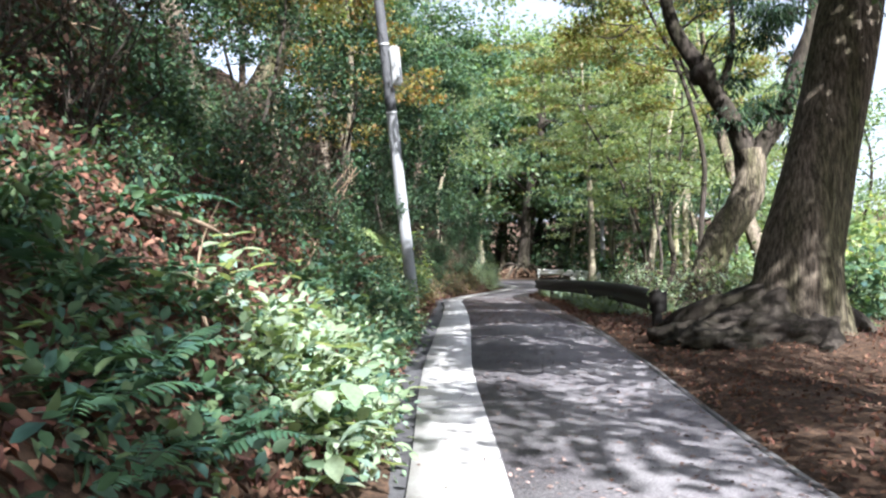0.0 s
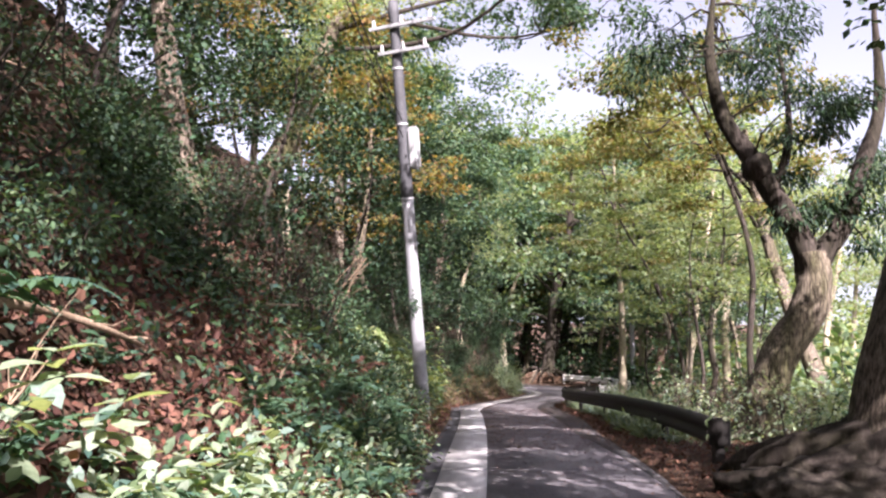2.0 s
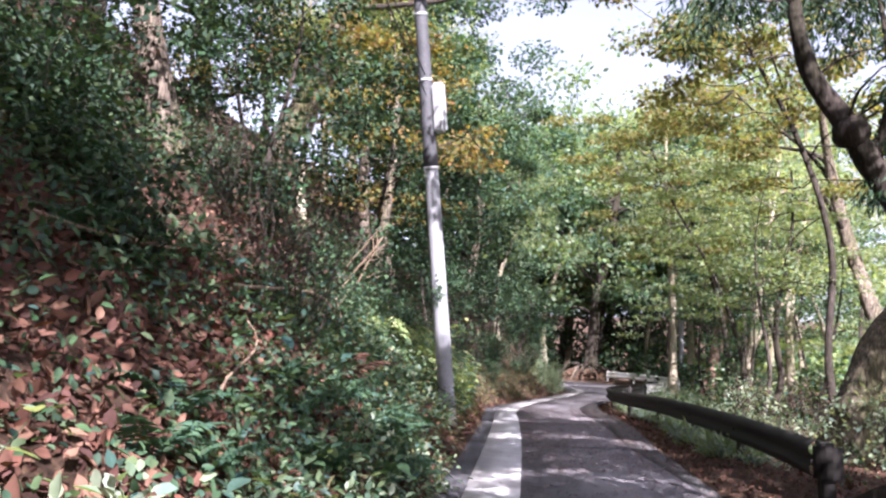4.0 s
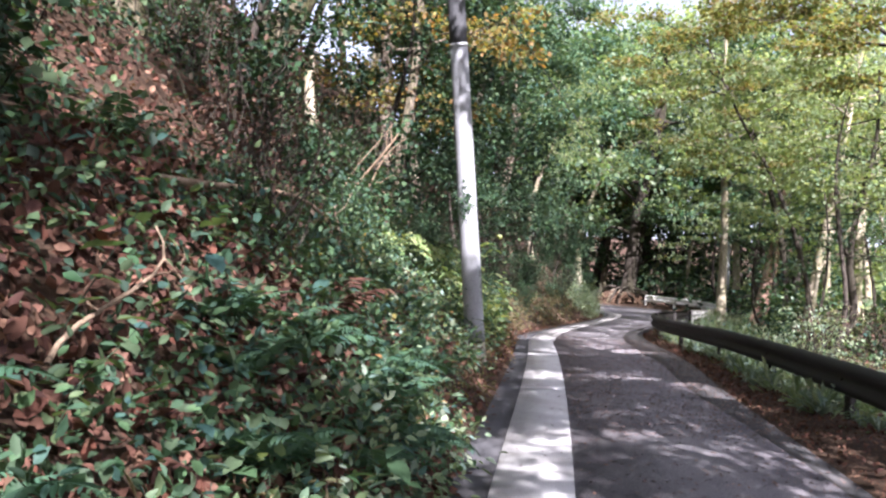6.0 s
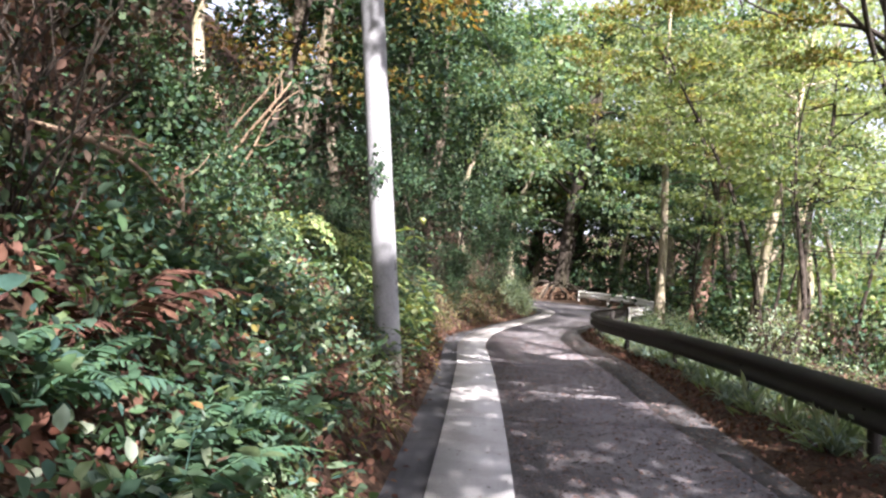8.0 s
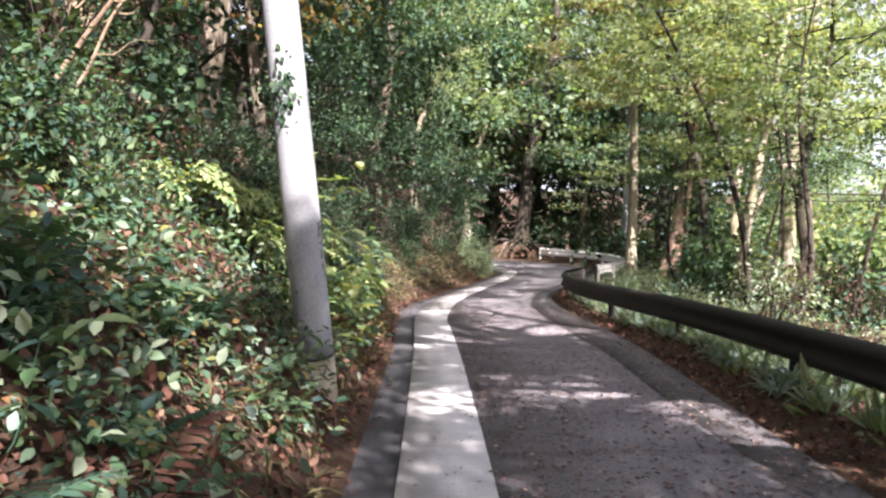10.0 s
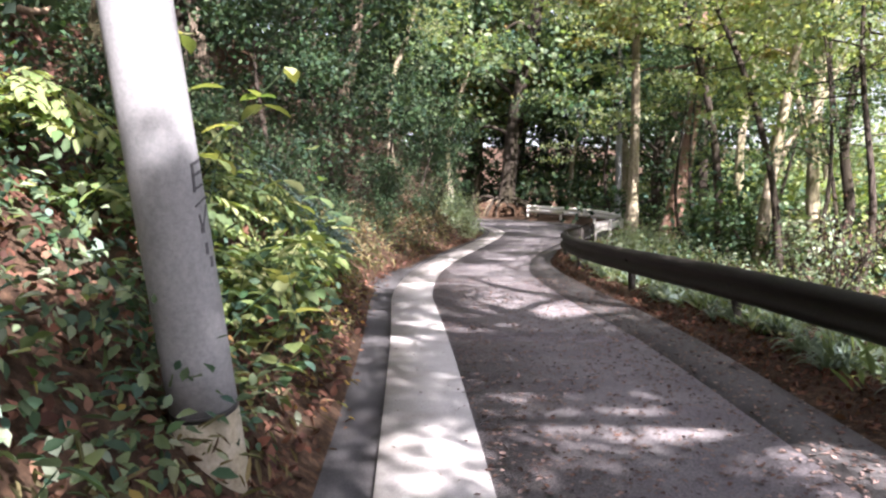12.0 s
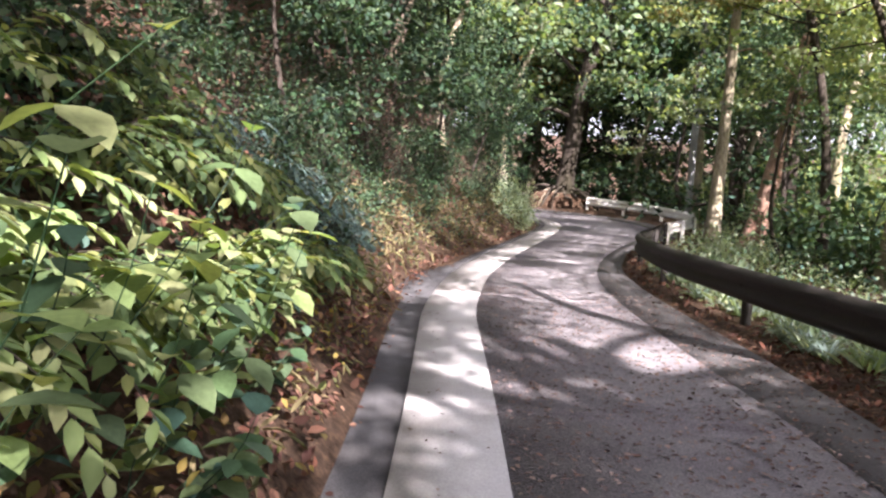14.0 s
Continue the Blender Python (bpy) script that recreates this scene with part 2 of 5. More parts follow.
def tube(points, radii, sides=8, rough=0.0, seed=0, flare=None):
    """Verts and quads of a tapered round limb along the points, with a point at its end."""
    p = np.array(points, float)
    r = np.interp(np.linspace(0, 1, len(p)), np.linspace(0, 1, len(radii)), radii)
    g = np.random.default_rng(seed)
    ph = g.uniform(0, 6.28, 4)
    tan = np.gradient(p, axis=0)
    tan /= np.linalg.norm(tan, axis=1)[:, None]
    ref = np.where(np.abs(tan[:, 2:3]) > 0.9, np.array([[1.0, 0, 0]]), np.array([[0, 0, 1.0]]))
    if np.abs(tan[:, 2]).max() > 0.9 or np.abs(tan[:, 2]).mean() > 0.5:
        ref = np.tile([[1.0, 0.13, 0]], (len(p), 1))
    a = np.cross(tan, ref)
    a /= np.linalg.norm(a, axis=1)[:, None]
    b = np.cross(tan, a)
    th = np.linspace(0, 2 * np.pi, sides, endpoint=False)
    s = np.arange(len(p))[:, None]
    wob = 1 + rough * (np.sin(3 * th[None] + ph[0] + s * 0.5) + 0.7 * np.sin(5 * th[None] + ph[1] - s * 0.7) + 0.5 * np.sin(2 * th[None] + ph[2] + s * 0.9))
    if flare is not None:
        wob = wob * (1 + flare[0] * np.exp(-s / flare[1]) * (0.6 + 0.5 * np.sin(5 * th[None] + ph[3]) + 0.3 * np.sin(3 * th[None])))
    rr = r[:, None] * wob
    v = p[:, None] + rr[..., None] * (np.cos(th)[None, :, None] * a[:, None] + np.sin(th)[None, :, None] * b[:, None])
    n = len(p)
    i, j = np.meshgrid(np.arange(n - 1), np.arange(sides), indexing="ij")
    q = np.stack([i * sides + j, i * sides + (j + 1) % sides, (i + 1) * sides + (j + 1) % sides, (i + 1) * sides + j], -1).reshape(-1, 4)
    return v.reshape(-1, 3), q


def joined(pieces):
    vs, fs, o = [], [], 0
    for v, f in pieces:
        vs.append(v)
        fs.append(np.asarray(f) + o)
        o += len(v)
    return np.vstack(vs), np.vstack(fs)


# leaf shapes: along y from the stalk, normal z, length 1
LEAF_V = np.array([[0, 0, 0], [0.26, 0.3, 0.07], [0.25, 0.62, 0.06], [0, 1, -0.1], [-0.25, 0.62, 0.06], [-0.26, 0.3, 0.07]])
LEAF_F = np.array([[0, 1, 2, 3], [0, 3, 4, 5]])
BLADE_V = np.array([[0, 0, 0], [0.09, 0.3, 0.02], [0.08, 0.68, -0.06], [0, 1, -0.22], [-0.08, 0.68, -0.06], [-0.09, 0.3, 0.02]])
DIAMOND_V = np.array([[0, 0, 0], [0.36, 0.45, 0.08], [0, 1, 0], [-0.36, 0.5, 0.06]])
DIAMOND_F = np.array([[0, 1, 2, 3]])


def unit(a):
    return a / np.maximum(np.linalg.norm(a, axis=-1, keepdims=True), 1e-9)


def leaves(shape, faces, places, ways, ups, sizes):
    """Verts and faces of many leaves: each at its place, pointing its way, facing up."""
    d = unit(ways)
    n = unit(ups - (ups * d).sum(1, keepdims=True) * d)
    x = np.cross(d, n)
    s = np.asarray(sizes)[:, None, None]
    v = places[:, None] + s * (shape[None, :, 0:1] * x[:, None] + shape[None, :, 1:2] * d[:, None] + shape[None, :, 2:3] * n[:, None])
    f = faces[None] + (np.arange(len(places)) * len(shape))[:, None, None]
    return v.reshape(-1, 3), f.reshape(-1, faces.shape[1])


def clumps(g, centres, radii, count, size, flat=0.6, droop=0.2, shape=DIAMOND_V, faces=DIAMOND_F, up=1.0):
    """Leaves in loose clumps round the centres."""
    c = np.repeat(np.asarray(centres, float), count, axis=0)
    r = np.repeat(np.asarray(radii, float), count)[:, None]
    off = unit(g.normal(size=c.shape)) * (g.random((len(c), 1)) ** 0.45)
    off[:, 2] *= flat
    ways = unit(off + g.normal(size=c.shape) * 0.7)
    ways[:, 2] -= droop
    ups = g.normal(size=c.shape) * 0.55
    ups[:, 2] += up
    return leaves(shape, faces, c + off * r, ways, ups, size * g.uniform(0.6, 1.25, len(c)))


# ---- the lie of the land ----
# stations along the road: y, x of the kerb strip's outer edge, of the slab's far edge, of the tarmac's far edge
NEAR = [(-14, 0.9, 3.2, 3.3), (-6, 0.6, 2.95, 3.05), (0, 0.4, 2.84, 2.92), (5.5, 0.19, 2.84, 2.92), (9, 0.0, 2.95, 3.03), (11.4, -0.09, 3.02, 3.12),
        (14, -0.11, 2.95, 3.1), (18, -0.17, 2.7, 3.05), (21, -0.24, 2.52, 3.08), (25.7, -0.39, 2.56, 3.25), (28.5, -0.52, 2.4, 3.22),
        (30.2, -0.59, 2.33, 3.15), (32, -0.55, 2.28, 3.06), (34.3, -0.4, 2.33, 3.04)]
LEFT = [(x, y) for y, x, _, _ in NEAR] + [(-0.05, 36.9), (0.42, 39.6), (1.04, 42.8), (1.92, 47.4), (2.7, 52), (2.9, 54), (2.3, 56), (0.2, 57.4), (-5, 58.4), (-16, 59.4)]
SEAM = [(x, y) for y, _, x, _ in NEAR] + [(2.65, 36.9), (3.2, 39.6), (4.05, 42.8), (5.5, 47.4), (7.0, 51.5), (7.6, 55), (6.2, 58), (2.5, 60), (-5, 61.6), (-16, 62.6)]
RIGHT = [(x, y) for y, _, _, x in NEAR] + [(3.2, 36.9), (3.7, 39.6), (4.5, 42.8), (6.1, 47.4), (7.9, 51.3), (8.7, 55), (7.2, 58.8), (3, 61), (-5, 62.6), (-16, 63.6)]
STEP = 6
LEFT_C, SEAM_C, RIGHT_C = catmull(LEFT, STEP), catmull(SEAM, STEP), catmull(RIGHT, STEP)


def left_x(y):
    k = np.searchsorted(LEFT_C[:, 1] > 53.5, True)
    return np.interp(y, LEFT_C[:k, 1], LEFT_C[:k, 0])


def right_x(y):
    k = np.searchsorted(RIGHT_C[:, 1] > 54.5, True)
    return np.interp(y, RIGHT_C[:k, 1], RIGHT_C[:k, 0])


def grade(y):
    """Height of the road along the walk."""
    ys = np.asarray(y, float)
    o = 0
    for k in (-1.5, -0.5, 0.5, 1.5):
        o = o + np.interp(ys + k, [-14, 0, 7, 11.5, 14.5, 17.5, 40, 52, 58, 62, 90], [-0.75, -0.38, -0.3, -0.2, -0.06, 0, 0, 0.0, 0.3, 0.6, 2.5])
    return o / 4


def side_of(curve, x, y):
    """Signed distance from a curve, positive on its left."""
    a, b = curve[:-1], curve[1:]
    best, sign = np.full(x.shape, 1e9), np.zeros(x.shape)
    for p, q in zip(a, b):
        e = q - p
        t = np.clip(((x - p[0]) * e[0] + (y - p[1]) * e[1]) / (e @ e), 0, 1)
        dx, dy = x - p[0] - t * e[0], y - p[1] - t * e[1]
        d = dx * dx + dy * dy
        m = d < best
        best = np.where(m, d, best)
        sign = np.where(m, np.sign(e[0] * dy - e[1] * dx), sign)
    return np.sqrt(best) * sign


def lumps(x, y):
    return (0.5 * np.sin(1.3 * x + 0.7 * y + 1) * np.sin(0.9 * y - 0.6 * x) + 0.3 * np.sin(2.9 * x - 1.1 * y) * np.sin(2.3 * y + 2)
            + 0.2 * np.sin(5.3 * x + 3.1 * y) * np.sin(4.7 * y - 2 * x))


def ground_z(x, y):
    x, y = np.asarray(x, float), np.asarray(y, float)
    dl, dr = side_of(LEFT_C, x, y), -side_of(RIGHT_C, x, y)
    toe = np.interp(y, [0, 5, 11, 20, 25, 31, 35, 40, 50, 54], [0.25, 0.25, 0.35, 0.45, 0.35, 0.5, 0.9, 1.0, 0.6, 0.8])
    d = np.maximum(dl - toe, 0)
    bank = np.interp(d, [0, 0.25, 2, 5, 10, 16, 40, 120, 300], [0, 0.22, 1.9, 5.0, 10.2, 15, 27, 45, 60])
    bump = lumps(x, y)
    zl = bank + bump * 0.22 * np.clip(d / 1.2, 0, 1)
    e = np.maximum(dr, 0)
    low = np.interp(e, [0, 0.4, 1.2, 5, 12, 25, 45, 90, 200, 300], [0, 0.03, 0.04, -0.12, -0.7, -2.6, -6, -8, 10, 25])
    mound = 0.32 * np.exp(-((x - 5.9) ** 2 / 3.5 + (y - 12.6) ** 2 / 5.0))
    zr = low + bump * 0.07 * np.clip(e / 0.8, 0, 1) + mound * (e > 0)
    on = (dl <= 0) & (dr <= 0)
    return grade(y) + np.where(on, -0.05, np.where(dl > 0, zl - 0.012 - 0.05 * np.exp(-d / 0.08), zr - 0.012))


def ground_up(x, y):
    h = 0.1
    gx = (ground_z(x + h, y) - ground_z(x - h, y)) / (2 * h)
    gy = (ground_z(x, y + h) - ground_z(x, y - h)) / (2 * h)
    return unit(np.stack([-gx, -gy, np.ones_like(gx)], -1))


us = np.concatenate([[-400, -250, -150, -90, -60, -42, -30, -23, -18, -14.5, -12], np.arange(-10, 10, 0.3), [10.5, 11.5, 13, 15, 18, 22, 27, 33, 42, 55, 75, 110, 170, 260, 400]])
ys = np.concatenate([[-400, -250, -150, -90, -55, -35, -25, -18], np.arange(-14, 66, 0.4), [67, 69, 72, 76, 82, 90, 105, 130, 170, 250, 400]])
U, Y = np.meshgrid(us, ys, indexing="ij")
X = U + (left_x(np.clip(Y, -14, 53)) + 1.0) * np.exp(-(U / 14) ** 2)
Z = ground_z(X, Y)
nu, ny = U.shape
ii, jj = np.meshgrid(np.arange(nu - 1), np.arange(ny - 1), indexing="ij")
quads = np.stack([ii * ny + jj, (ii + 1) * ny + jj, (ii + 1) * ny + jj + 1, ii * ny + jj + 1], -1).reshape(-1, 4)
ground = put_mesh("ground", mesh_from("ground", np.stack([X, Y, Z], -1).reshape(-1, 3), quads, SOIL, True))
tagged(ground, "brown forest floor of soil rising to a steep bank", "ground", kind="structure")


# ---- road: pale strip of concrete panels, slabs, tarmac edges ----
def ribbon(a, b, z, thick, crown=0.0):
    """A slab between two curves, with its sides."""
    n = len(a)
    za, zb = grade(a[:, 1]) + z, grade(b[:, 1]) + z
    v = np.vstack([np.column_stack([a, za]), np.column_stack([b, zb]), np.column_stack([a, za - thick]), np.column_stack([b, zb - thick])])
    i = np.arange(n - 1)
    f = [np.stack([i, i + n, i + n + 1, i + 1], -1), np.stack([i + 2 * n, i, i + 1, i + 2 * n + 1], -1), np.stack([i + n, i + 3 * n, i + 3 * n + 1, i + n + 1], -1)]
    for k in (0, n - 1):
        f.append(np.array([[k, k + 2 * n, k + 3 * n, k + n]]))
    return v, np.vstack(f)


def along(curve, lo, hi, n):
    """The stretch of a curve between two shares of its stations."""
    t = np.linspace(lo, hi, n)
    k = np.arange(len(curve))
    return np.column_stack([np.interp(t, k, curve[:, 0]), np.interp(t, k, curve[:, 1])])


tangent = unit(np.gradient(LEFT_C, axis=0))
inner = np.column_stack([tangent[:, 1], -tangent[:, 0]])
STRIP_R = LEFT_C + inner * 0.69
DITCH_L = LEFT_C - inner * np.interp(LEFT_C[:, 1], [0, 20, 31, 34, 36, 45], [0.5, 0.6, 0.7, 0.75, 0.3, 0.3])[:, None]
length = np.concatenate([[0], np.cumsum(np.linalg.norm(np.diff(LEFT_C, axis=0), axis=1))])
JOINTS = [-14, -9.5, -3.7, 2.5, 8.3, 14.3, 20.25, 26.15, 32.1, 38.2, 44.3, 50.3]
stations = [float(np.interp(j, LEFT_C[:np.searchsorted(LEFT_C[:, 1] > 53, True), 1], np.arange(np.searchsorted(LEFT_C[:, 1] > 53, True)))) for j in JOINTS] + [len(LEFT_C) - 14.0, len(LEFT_C) - 1.0]

# panels from this station on take the concrete coloured darker for shade
STRIP_SHADE_FROM = stations[8] - 0.5
strip = thing("kerb_strip", "pale concrete edge strip in long panels along the road", "gutter strip", kind="structure")
road = thing("road", "grey worn concrete road slabs with fallen leaf bits", "road", kind="structure")
for k in range(len(stations) - 1):
    lo, hi = stations[k], stations[k + 1]
    gap = 0.026 / max(0.3, (length[-1] / len(length)))
    n = max(6, int((hi - lo) * 3))
    put_mesh("panel", mesh_from("panel", *ribbon(along(LEFT_C, lo + gap, hi - gap, n), along(STRIP_R, lo + gap, hi - gap, n), 0.012 + 0.003 * math.sin(k * 2.1), 0.12), STRIP if lo < STRIP_SHADE_FROM else STRIP_SHADED), strip)
    put_mesh("slab", mesh_from("slab", *ribbon(along(STRIP_R + inner * 0.006, lo + gap, hi - gap, n), along(SEAM_C, lo + gap, hi - gap, n), 0.006 + 0.003 * math.sin(k * 1.7 + 1), 0.12), ROAD), road)
edge = put_mesh("tarmac_edge", mesh_from("tarmac_edge", *ribbon(along(SEAM_C, 0, len(SEAM_C) - 1, 300) + [0.006, 0], along(RIGHT_C, 0, len(RIGHT_C) - 1, 300), 0.004, 0.09), TARMAC), road, "dark tarmac patching along the slabs")
bed = put_mesh("joint_bed", mesh_from("joint_bed", *ribbon(along(LEFT_C, 0, len(LEFT_C) - 1, 300) + [0.01, 0], along(SEAM_C, 0, len(SEAM_C) - 1, 300), -0.02, 0.05), ASPHALT), road, "dark packed dirt in the joints")
ditch = put_mesh("gutter", mesh_from("gutter", *ribbon(along(DITCH_L, 0, len(LEFT_C) - 1, 300), along(LEFT_C, 0, len(LEFT_C) - 1, 300) - [0.004, 0], -0.03, 0.09), ASPHALT))
tagged(ditch, "dark tarmac gutter at the foot of the bank", "gutter", kind="structure")


# ---- guardrails ----
W_BEAM = [(0.0, 0.0), (0.035, 0.025), (0.085, 0.07), (0.085, 0.135), (0.03, 0.19), (0.03, 0.25), (0.085, 0.305), (0.085, 0.37), (0.035, 0.415), (0.0, 0.44)]


def beam_mesh(name, pts, mat):
    """Folded steel beam along plan points; its face looks to the left of the way it runs."""
    p = np.array(pts, float)
    t = unit(np.gradient(p[:, :2], axis=0))
    side = np.column_stack([-t[:, 1], t[:, 0]])
    front = np.array(W_BEAM)
    back = front[::-1] - [0.006, 0]
    prof = np.vstack([front, back])
    m = len(prof)
    v = np.array([[q[0] + s[0] * a, q[1] + s[1] * a, q[2] + b] for q, s in zip(p, side) for a, b in prof])
    i, j = np.meshgrid(np.arange(len(p) - 1), np.arange(m), indexing="ij")
    f = np.stack([i * m + j, (i + 1) * m + j, (i + 1) * m + (j + 1) % m, i * m + (j + 1) % m], -1).reshape(-1, 4)
    return mesh_from(name, v, f, mat)


def post_bm(height, r):
    bm = bmesh.new()
    bmesh.ops.create_cone(bm, cap_ends=True, segments=14, radius1=r, radius2=r, depth=height, matrix=Matrix.Translation((0, 0, height / 2)))
    top = [e for e in bm.edges if all(v.co.z > height - 0.001 for v in e.verts)]
    bmesh.ops.bevel(bm, geom=top, offset=r * 0.5, segments=3, affect="EDGES")
    return bm


def guardrail(name, posts, mat, label, capped):
    root = thing(name, label, "guardrail", (posts[0][0], posts[0][1], 0))
    base = Vector(root.location)
    line = catmull([(x, y) for x, y in posts], 8)
    for k in range(len(posts) - 1):
        seg = line[k * 8:k * 8 + 9]
        z = grade(seg[:, 1]) + np.interp(seg[:, 1], [15, 27, 34], [0.36, 0.36, 0.32])
        pts = np.column_stack([seg, z]) - np.array(base)
        put_mesh("beam", beam_mesh("beam", pts, mat), root)
    for x, y in posts:
        k = int(np.argmin(np.hypot(line[:, 0] - x, line[:, 1] - y)))
        t = unit(np.gradient(line, axis=0))[k]
        gx, gy = x + t[1] * 0.075, y - t[0] * 0.075
        gz = float(ground_z(gx, gy))
        h = float(grade(y)) + 0.74 - gz + 0.15
        p = part("post", post_bm(h, 0.07), mat, root)
        p.location = Vector((gx, gy, gz - 0.15)) - base
        blk = part("bracket", box_bm(0.07, 0.09, 0.16, bevel=0.008), mat, root)
        blk.location = Vector((x + t[1] * 0.02, y - t[0] * 0.02, float(grade(y)) + 0.56)) - base
        bolt = bmesh.new()
        bmesh.ops.create_cone(bolt, cap_ends=True, segments=8, radius1=0.02, radius2=0.014, depth=0.03, matrix=pose(0, 0, 0, 0, -90, 0))
        b = part("bolt", bolt, mat, blk)
        b.location = Vector((-t[1] * 0.06, t[0] * 0.06, 0))
    if capped:
        x, y = posts[0]
        cap = bmesh.new()
        for i in range(9):
            a = math.pi * i / 8
            for h in (0, 0.38):
                cap.verts.new((0.13 - 0.17 * math.cos(a), -0.16 * math.sin(a), h))
        cap.verts.ensure_lookup_table()
        for i in range(8):
            cap.faces.new([cap.verts[2 * i], cap.verts[2 * i + 2], cap.verts[2 * i + 3], cap.verts[2 * i + 1]])
        bmesh.ops.solidify(cap, geom=list(cap.faces), thickness=0.012)
        c = part("end_cap", cap, mat, root, "rounded steel end cap")
        c.location = Vector((x, y, float(grade(y)) + 0.36)) - base
        big = part("end_post", box_bm(0.16, 0.16, 1.0, bevel=0.015), mat, root, "stout square end post")
        big.location = Vector((x + 0.1, y - 0.02, float(grade(y)) + 0.28)) - base
    return root


guardrail("guardrail", [(4.05, 15.0), (4.12, 19.0), (4.15, 23.0), (4.0, 27.0), (3.66, 30.9), (3.5, 34.9), (3.85, 38.7), (5.0, 42.3), (6.3, 46.6)], STEEL_DARK,
          "dark weathered steel guardrail with round posts beside the road", True)
guardrail("guardrail", [(6.45, 46.9), (7.9, 50.5), (9.2, 53.6), (9.6, 55.8), (8.9, 58.3), (7.4, 60.2), (5.7, 61.4)], STEEL_WHITE,
          "white painted steel guardrail round the outside of the bend", False)


# ---- utility pole ----
POLE_FOOT_AT = Vector((-1.015, 21.12, -0.05))
POLE_WAY = Vector((-0.075, -0.21, 1.0)).normalized()


def utility_pole():
    root = thing("utility_pole", "leaning grey concrete utility pole at the foot of the bank", "utility pole", POLE_FOOT_AT)
    turn = POLE_WAY.to_track_quat("Z", "Y").to_matrix().to_4x4()

    def shaft(lo, hi, mat, name, label="", grow=0.0, sides=28):
        r = lambda s: 0.172 - 0.0055 * s + grow
        zs = np.linspace(lo, hi, max(2, int((hi - lo) * 4)))
        v, f = tube([(0, 0, z) for z in zs], [r(lo), r(hi)], sides)
        me = mesh_from(name, v, f, mat, True)
        bm = bmesh.new()
        bm.from_mesh(me)
        bmesh.ops.holes_fill(bm, edges=[e for e in bm.edges if e.is_boundary])
        bm.to_mesh(me)
        bm.free()
        return put_mesh(name, me, root, label, turn)

    shaft(-0.3, 0.7, POLE_FOOT, "foot", "bare stained concrete foot")
    shaft(0.7, 5.6, POLE, "shaft")
    shaft(0.69, 0.72, BLACK, "band", "black seam band", 0.003)
    shaft(5.6, 10.2, POLE_DARK, "upper_shaft", "dark sheathed upper shaft", 0.004)
    for z in (5.55, 7.3, 8.6):
        shaft(z, z + 0.05, STEEL_GREY, "clamp", "", 0.012)
    part("equipment_box", box_bm(0.26, 0.2, 1.0, turn @ pose(0.27, 0.0, 6.75), 0.05), STEEL_GREY, root, "grey metal equipment box")
    for z, w in ((9.6, 1.7), (9.0, 1.3)):
        arm = part("crossarm", box_bm(w, 0.08, 0.08, turn @ pose(0.25, -0.15, z), 0.01), STEEL_GREY, root)
        for k in (-0.5, 0, 0.5):
            bm = bmesh.new()
            bmesh.ops.create_cone(bm, cap_ends=True, segments=12, radius1=0.05, radius2=0.03, depth=0.16, matrix=turn @ pose(0.25 + k * w * 0.85, -0.15, z + 0.12))
            part("insulator", bm, STEEL_GREY, arm)
    # small dark painted marks, too worn to read
    for z, w, h, a, tilt in ((1.93, 0.075, 0.012, 97, -8), (1.88, 0.07, 0.012, 97, -8), (1.82, 0.06, 0.01, 98, -8), (1.86, 0.014, 0.12, 86, 4), (1.75, 0.1, 0.007, 96, -14), (1.68, 0.008, 0.11, 101, 32), (1.655, 0.009, 0.08, 88, -6),
                             (1.62, 0.022, 0.026, 89, 0), (1.53, 0.018, 0.055, 92, 3), (1.46, 0.019, 0.05, 100, 3)):
        r = 0.172 - 0.0055 * z
        m = turn @ pose(0, 0, 0, 0, 0, a) @ pose(0, -r, z) @ pose(0, 0, 0, 0, tilt, 0)
        part("painted_mark", box_bm(w, 0.006, h, m), INK, root)
    g = np.random.default_rng(31)
    n = 64
    th, zz = g.normal(-1.25, 0.35, n), g.normal(3.05, 0.17, n)
    P = np.column_stack([0.17 * np.cos(th), 0.17 * np.sin(th), zz])
    out = np.column_stack([np.cos(th), np.sin(th), np.full(n, 0.2)])
    ways = np.column_stack([g.normal(size=(n, 2)) * 0.5, -np.abs(g.normal(size=n)) - 0.2])
    v, f = leaves(LEAF_V, LEAF_F, P, ways, out, g.uniform(0.05, 0.085, n))
    put_mesh("climbing_leaves", mesh_from("climbing_leaves", v, f, LEAF_DARK), root, "dark creeper leaves on the shaft", turn)
    return turn


pole_turn = utility_pole()
for a, b, sag in (((0.0, -0.15, 9.7), (-2.6, -8, 10.8), 0.5), ((0.6, -0.15, 9.7), (-1.7, -8, 10.8), 0.5), ((0.1, -0.2, 7.4), (-3.2, -4, 11.5), 0.3), ((0.1, -0.2, 7.0), (-3.6, 4, 12.0), 0.15),
                  ((0.3, 0.1, 9.7), (7.5, 70, 12), 1.2), ((0.0, 0.1, 7.4), (6.8, 70, 9.5), 1.2)):
    s = POLE_FOOT_AT + (pole_turn @ Vector(a))
    e = Vector(b)
    pts = [s.lerp(e, k / 20) - Vector((0, 0, sag * 4 * (k / 20) * (1 - k / 20))) for k in range(21)]
    v, f = tube(pts, [0.014, 0.014], 6)
    tagged(put_mesh("overhead_cable", mesh_from("overhead_cable", v, f, BLACK, True)), "thin black cable strung from the utility pole", "cable", "cables of the pole")


